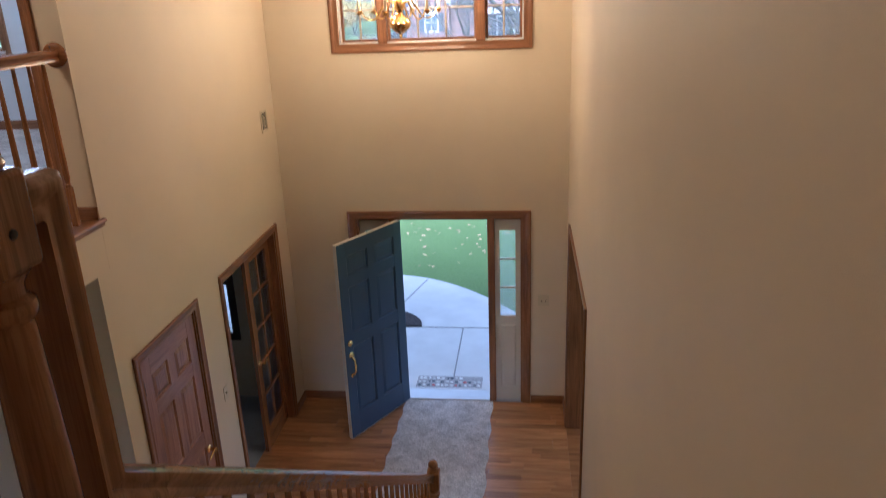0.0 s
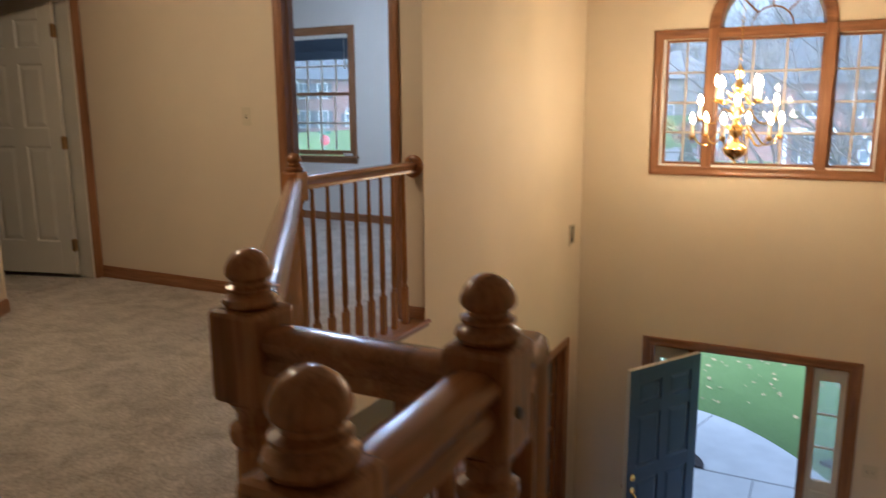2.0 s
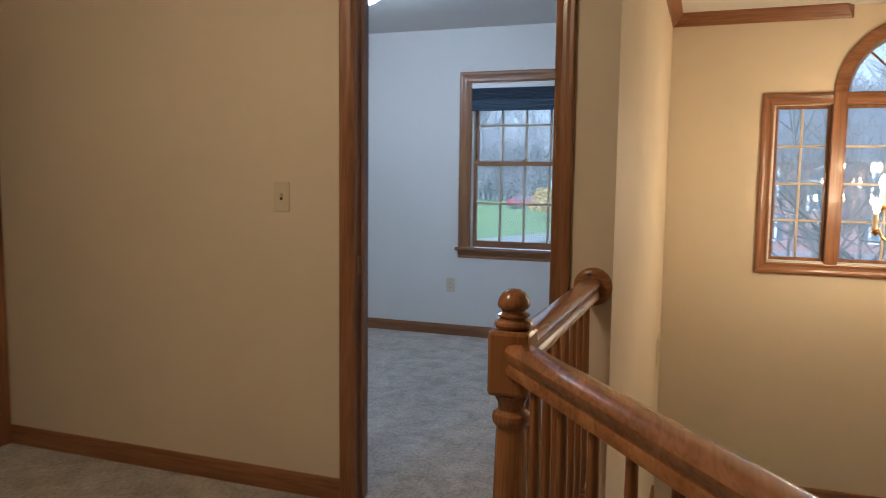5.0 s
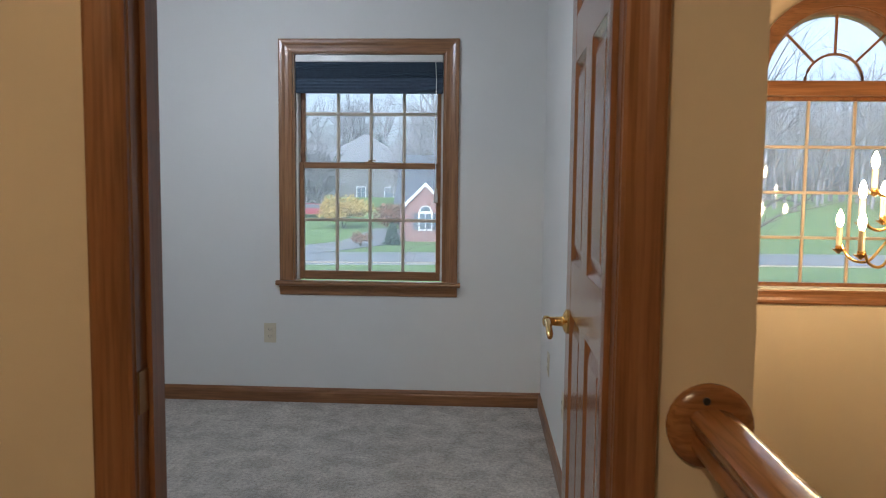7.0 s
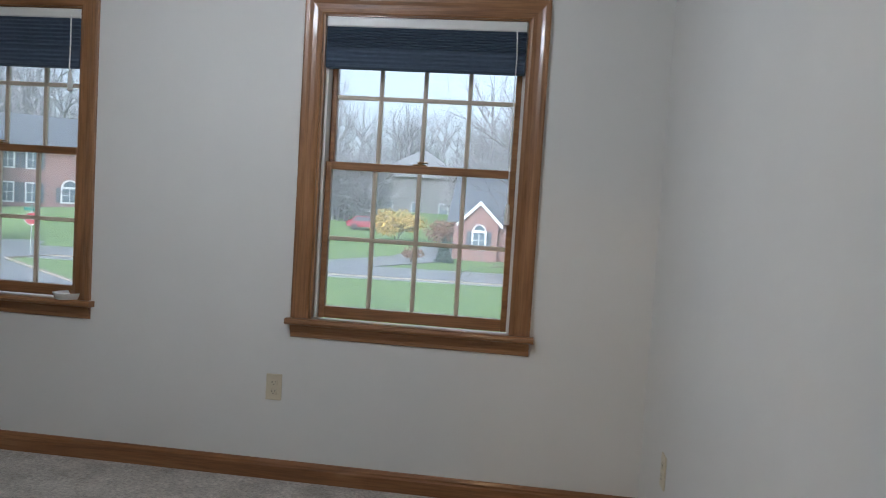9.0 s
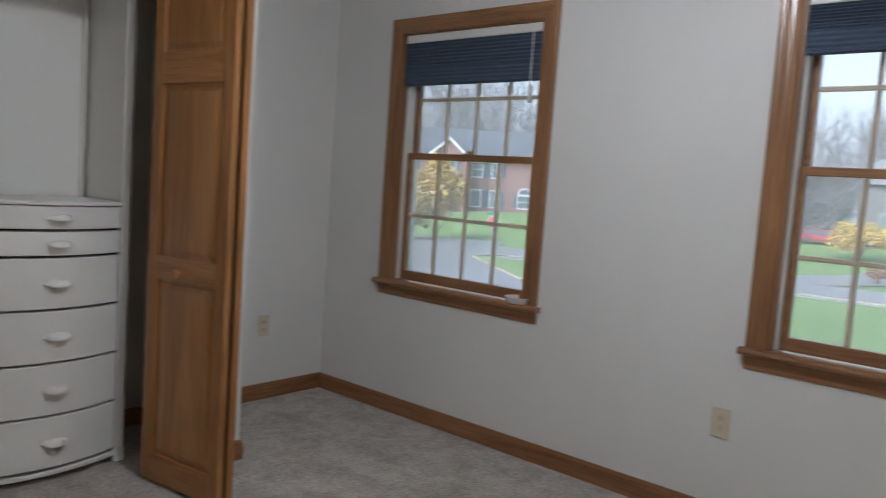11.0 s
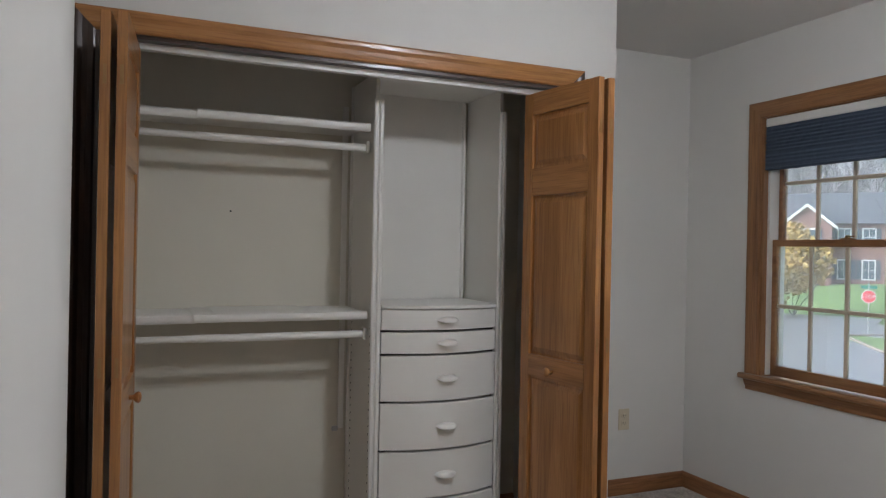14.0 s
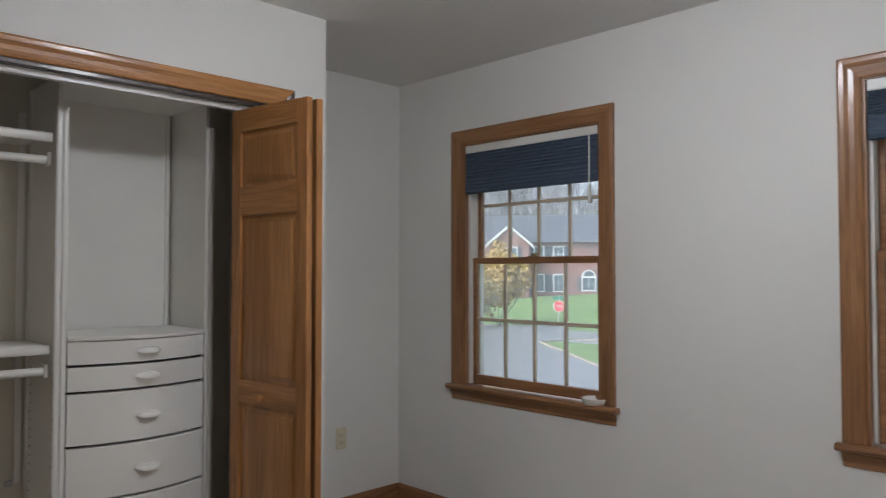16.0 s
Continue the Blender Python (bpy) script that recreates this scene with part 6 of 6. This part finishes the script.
gable_roof(bm, -8.3, -4.2, -1.9, 3, 5.4, 1.95, "y", 0.3)
part("wing_roof", bm, M_ROOF, h2)
bm = bmesh.new()
for s in (-1, 1):
    loft(bm, [[(-6.25, yy, 7.4), (-6.25, yy, 7.1), (-6.25 + s * 2.5, yy, 4.95), (-6.25 + s * 2.5, yy, 5.25)] for yy in (-2.3, -2.05)])
part("gable_trim", bm, M_SIDING, h2)
for x in (-3.2, -1.2):
    far_window(h2, x, 3.6, 0.95, 1.5, 0.0)
    far_window(h2, x, 0.5, 0.95, 1.7, 0.0)
far_window(h2, 1.9, 0.6, 1.3, 1.3, 0.0, True)
for x in (5.0, 7.6):
    far_window(h2, x, 3.6, 0.95, 1.5, 0.0)
    far_window(h2, x, 0.5, 0.95, 1.7, 0.0)
for z in (0.5, 3.4):
    far_window(h2, -6.25, z, 1.5, 1.6, -2.0)

# grey-roofed house beyond
o3h = Matrix.Translation((-17.8, 104, rise(0, 104) - 1.4))
h3 = thing("far_house", "distant house with a pale grey roof", "house", o3h)
boxes("wall", [((-6.4, 0, 0.5), (6.4, 9, 6.6))], plain("grey_brown_siding", (0.17, 0.16, 0.155), 0.7), h3)
bm = bmesh.new()
loft(bm, [[(-7.0, -0.6, 6.4), (7.0, -0.6, 6.4), (7.0, 9.6, 6.4), (-7.0, 9.6, 6.4)], [(-0.3, 4.4, 10.6), (0.3, 4.4, 10.6), (0.3, 4.6, 10.6), (-0.3, 4.6, 10.6)]])
part("roof", bm, plain("pale_grey_roof", (0.20, 0.195, 0.20), 0.9, var=0.1), h3)
for x in (-4, 0, 4):
    far_window(h3, x, 1.2, 1.2, 1.6, 0.0, False, False)

# stop sign
yaw = radians(36.5)
sp = (-0.64 - 50 * math.sin(yaw), 0.24 + 50 * math.cos(yaw))
sg = thing("stop_sign", "red stop sign with a green street name blade", "road sign", pose(*sp, rise(*sp), 0, 0, 34))
M_RED = plain("sign_red", (0.50, 0.02, 0.03), 0.4, var=0.03)
M_SGREEN = plain("sign_green", (0.02, 0.22, 0.16), 0.4, var=0.03)
bm = bmesh.new()
tube(bm, [(0, 0.03, 0), (0, 0.03, 2.85)], 0.035, 8)
part("post", bm, M_STEEL, sg)
for r, y, mt in ((0.40, -0.005, M_SIDING), (0.365, -0.012, M_RED)):
    bm = bmesh.new()
    lathe(bm, [(r, 0), (r, 0.006)], 8, (0, y, 2.15), Matrix.Rotation(radians(90), 3, "X") @ Matrix.Rotation(radians(22.5), 3, "Z"))
    part("sign_face", bm, mt, sg)
fc = bpy.data.curves.new("sign_text", "FONT")
fc.body, fc.size, fc.align_x, fc.align_y = "STOP", 0.30, "CENTER", "CENTER"
fc.extrude = 0.003
fc.materials.append(M_SIDING)
tx = new("sign_text", fc)
tx.parent = sg
tx.matrix_local = Matrix.Translation((0, -0.024, 2.15)) @ Matrix.Rotation(radians(90), 4, "X")
boxes("street_name_blade", [((-0.42, 0.02, 2.62), (0.42, 0.04, 2.80))], M_SGREEN, sg)
boxes("street_name_blade", [((-0.02, -0.4, 2.82), (0.02, 0.4, 2.98))], M_SGREEN, sg)


# trees
def branchy(bm, rng, p, d, length, rad, depth, sides, droop=0.0, spread=0.62, kids=3):
    pts, rads = [p], [rad]
    q = p
    n = 3 if depth > 1 else 2
    for i in range(n):
        d = (d + Vector((rng.gauss(0, 0.13), rng.gauss(0, 0.13), rng.gauss(0.03, 0.10) - droop))).normalized()
        q = q + d * (length / n)
        pts.append(q)
        rads.append(rad * (1 - 0.62 * (i + 1) / n))
    tube(bm, pts, rads, sides if depth > 1 else 3)
    if depth <= 0:
        return
    for i in range(kids + (depth > 2)):
        f = rng.uniform(0.35, 1.0)
        k = min(n - 1, int(f * n))
        b = pts[k].lerp(pts[k + 1], f * n - k)
        a = rng.uniform(0, 6.283)
        ref = d.orthogonal().normalized()
        off = Matrix.Rotation(a, 3, d) @ ref
        nd = (d * (1 - spread * 0.6) + off * spread + Vector((0, 0, 0.18))).normalized()
        branchy(bm, rng, b, nd, length * rng.uniform(0.55, 0.75), max(0.004, rad * 0.45), depth - 1, sides, droop, spread, kids)


def bare_tree(seed, x, y, h, label, depth=4, sides=6, kids=3):
    rng = random.Random(seed)
    th = thing("bare_tree", label, "tree", pose(x, y, rise(x, y)), group="bare trees in the yards")
    bm = bmesh.new()
    tube(bm, [(0, 0, -0.1), (0.02, 0.02, h * 0.12), (0.0, 0.05, h * 0.30)], [h * 0.025, h * 0.019, h * 0.016], 8)
    part("trunk", bm, M_BARK, th, smooth=True)
    bm = bmesh.new()
    for i in range(6):
        a = i * 1.05 + rng.uniform(-0.3, 0.3)
        branchy(bm, rng, Vector((0, 0.05, h * (0.16 + 0.027 * i))), Vector((math.cos(a) * 0.75, math.sin(a) * 0.75, 0.9)).normalized(), h * rng.uniform(0.30, 0.42), h * 0.009, depth, sides, kids=kids)
    part("crown", bm, M_BARK, th)


bare_tree(3, 3.6, 13.5, 8.5, "bare young tree on the front lawn with fine twigs", 4, 5)
bare_tree(5, 2.0, 13.0, 7.6, "bare young tree on the front lawn with fine twigs", 4, 5)
bare_tree(7, -9.6, 19.0, 6.5, "bare twiggy tree beside the side street", 4, 5)
bare_tree(8, 4.5, 30.0, 9.0, "bare tree near the street", 4, 5)
bare_tree(11, -24, 60.0, 12.0, "bare tree near the corner house", 4, 4)

bm = bmesh.new()
rng = random.Random(21)
for i in range(420):
    ang = rng.uniform(-40, 62)
    r = rng.uniform(92, 150)
    x, y = -r * math.sin(radians(ang)), r * math.cos(radians(ang))
    if abs(x + 19) < 11 and y < 118:
        y += 26
    z, h = rise(x, y), rng.uniform(12, 19)
    tube(bm, [(x, y, z), (x + rng.uniform(-0.5, 0.5), y, z + h * 0.5), (x + rng.uniform(-0.8, 0.8), y, z + h)], [0.22, 0.15, 0.03], 4)
    for k in range(9):
        a = rng.uniform(0, 6.28)
        branchy(bm, rng, Vector((x, y, z + h * rng.uniform(0.25, 0.8))), Vector((math.cos(a) * 0.7, math.sin(a) * 0.7, 0.9)).normalized(), h * 0.26, 0.13, 2, 3, kids=3)
for i in range(110):
    ang, r = rng.uniform(1, 25), rng.uniform(84, 92)
    if 7.0 < ang < 12.5:
        ang += 6
    x, y = -r * math.sin(radians(ang)), r * math.cos(radians(ang))
    z, h = rise(x, y), rng.uniform(5, 8.5)
    tube(bm, [(x, y, z), (x + rng.uniform(-0.4, 0.4), y, z + h)], [0.16, 0.03], 4)
    for k in range(14):
        a = rng.uniform(0, 6.28)
        branchy(bm, rng, Vector((x, y, z + h * rng.uniform(0.05, 0.75))), Vector((math.cos(a) * 0.9, math.sin(a) * 0.9, 0.7)).normalized(), h * 0.34, 0.12, 2, 3, kids=3)
# paler than the near bark: distance haze is put into the colour
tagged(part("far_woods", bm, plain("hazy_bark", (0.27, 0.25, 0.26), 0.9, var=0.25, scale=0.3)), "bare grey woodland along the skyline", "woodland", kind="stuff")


def leafy(name, label, x, y, w, h, mat, n, seed, size=0.16, stem=0.15, conical=False):
    rng = random.Random(seed)
    th = thing(name, label, "tree" if h > 3 else "shrub", pose(x, y, rise(x, y)))
    bm = bmesh.new()
    for i in range(4):
        a = rng.uniform(0, 6.28)
        branchy(bm, rng, Vector((0, 0, -0.05)), Vector((math.cos(a) * 0.4, math.sin(a) * 0.4, 1)).normalized(), h * 0.5, 0.05, 2, 4)
    part("stems", bm, M_BARK, th)
    bm = bmesh.new()
    lobes = [(rng.uniform(-0.36, 0.36) * w, rng.uniform(-0.3, 0.3) * w, h * rng.uniform(0.4, 0.78), rng.uniform(0.16, 0.3)) for _ in range(11)]
    for i in range(n):
        if conical:
            t = rng.random() ** 1.5
            a = rng.uniform(0, 6.28)
            q = w * 0.5 * (1 - t) * rng.uniform(0.55, 1.05)
            c = Vector((q * math.cos(a), q * math.sin(a), h * (0.04 + 0.96 * t)))
        else:
            lx, ly, lz, lr = rng.choice(lobes)
            v = Vector((rng.gauss(0, 1), rng.gauss(0, 1), rng.gauss(0, 1))).normalized() * rng.uniform(0.5, 1.0)
            c = Vector((lx + v.x * lr * w, ly + v.y * lr * w, max(0.05, lz + v.z * lr * h * 1.1)))
        u = Vector((rng.gauss(0, 1), rng.gauss(0, 1), rng.gauss(0, 1))).normalized() * size
        k = u.orthogonal().normalized() * size * 0.7
        bm.faces.new([bm.verts.new(c + q) for q in (u, k, -u, -k)])
    part("crown", bm, mat, th)


def yp(yaw_deg, r):
    return (-0.41 - r * math.sin(radians(yaw_deg)), -0.8 + r * math.cos(radians(yaw_deg)))


leafy("yellow_shrub", "spreading yellow-leaved shrub in autumn colour", *yp(10.8, 68), 5.0, 3.2, M_YLEAF, 1500, 1)
leafy("yellow_tree", "small yellow-green tree by the corner house", *yp(40.6, 61), 4.4, 7.0, M_YLEAF, 2600, 2, 0.2)
leafy("yellow_green_tree", "faded yellow-green tree by the corner house", *yp(42.8, 58), 5.5, 4.6, M_OLEAF, 2200, 3, 0.2)
leafy("russet_shrub", "russet autumn shrub by the driveway", *yp(6.4, 66), 4.2, 2.6, M_RLEAF, 900, 4)
leafy("evergreen_shrub", "small dark conical evergreen", *yp(7.0, 56), 1.5, 2.0, M_CONIF, 700, 5, 0.10, conical=True)
leafy("dry_shrub", "low brown dry shrub by the road", *yp(9.5, 55), 1.8, 1.1, M_RLEAF, 400, 6, 0.09)
for i, (a, r, h) in enumerate(((8.0, 146, 11), (17.5, 144, 9))):
    leafy("conifer", "tall dark conifer in the far woods", *yp(a, r), 6.5, h, M_CONIF, 1800, 30 + i, 0.3, conical=True)


# parked cars far off
def car(m, col, label):
    th = thing("car", label, "car", m)
    bm = bmesh.new()
    prof = [(-2.15, 0.3), (2.15, 0.3), (2.2, 0.7), (1.3, 0.88), (0.75, 1.38), (-1.2, 1.42), (-1.9, 0.95), (-2.2, 0.85)]
    loft(bm, [[(x, y * (0.86 if z > 1.2 else 1), z) for x, z in prof] for y in (-0.85, 0.85)])
    part("body", bm, col, th)
    for x in (-1.35, 1.35):
        for y in (-0.86, 0.68):
            bm = bmesh.new()
            lathe(bm, [(0.33, 0), (0.33, 0.18)], 16, (x, y + 0.18, 0.33), Matrix.Rotation(radians(90), 3, "X"))
            part("wheel", bm, M_SLOT, th)
    for s in (-1, 1):
        bm = bmesh.new()
        loft(bm, [[(x, s * yy, z) for x, z in ((-1.6, 0.95), (1.05, 0.93), (0.68, 1.3), (-1.15, 1.33))] for yy in (0.80, 0.862)])
        part("side_glass", bm, M_FGLASS, th)


x, y = yp(13.0, 78)
car(pose(x, y, rise(x, y), 0, 0, 10), plain("dark_red_car_paint", (0.28, 0.02, 0.035), 0.25, var=0.05), "red car parked by a far driveway")
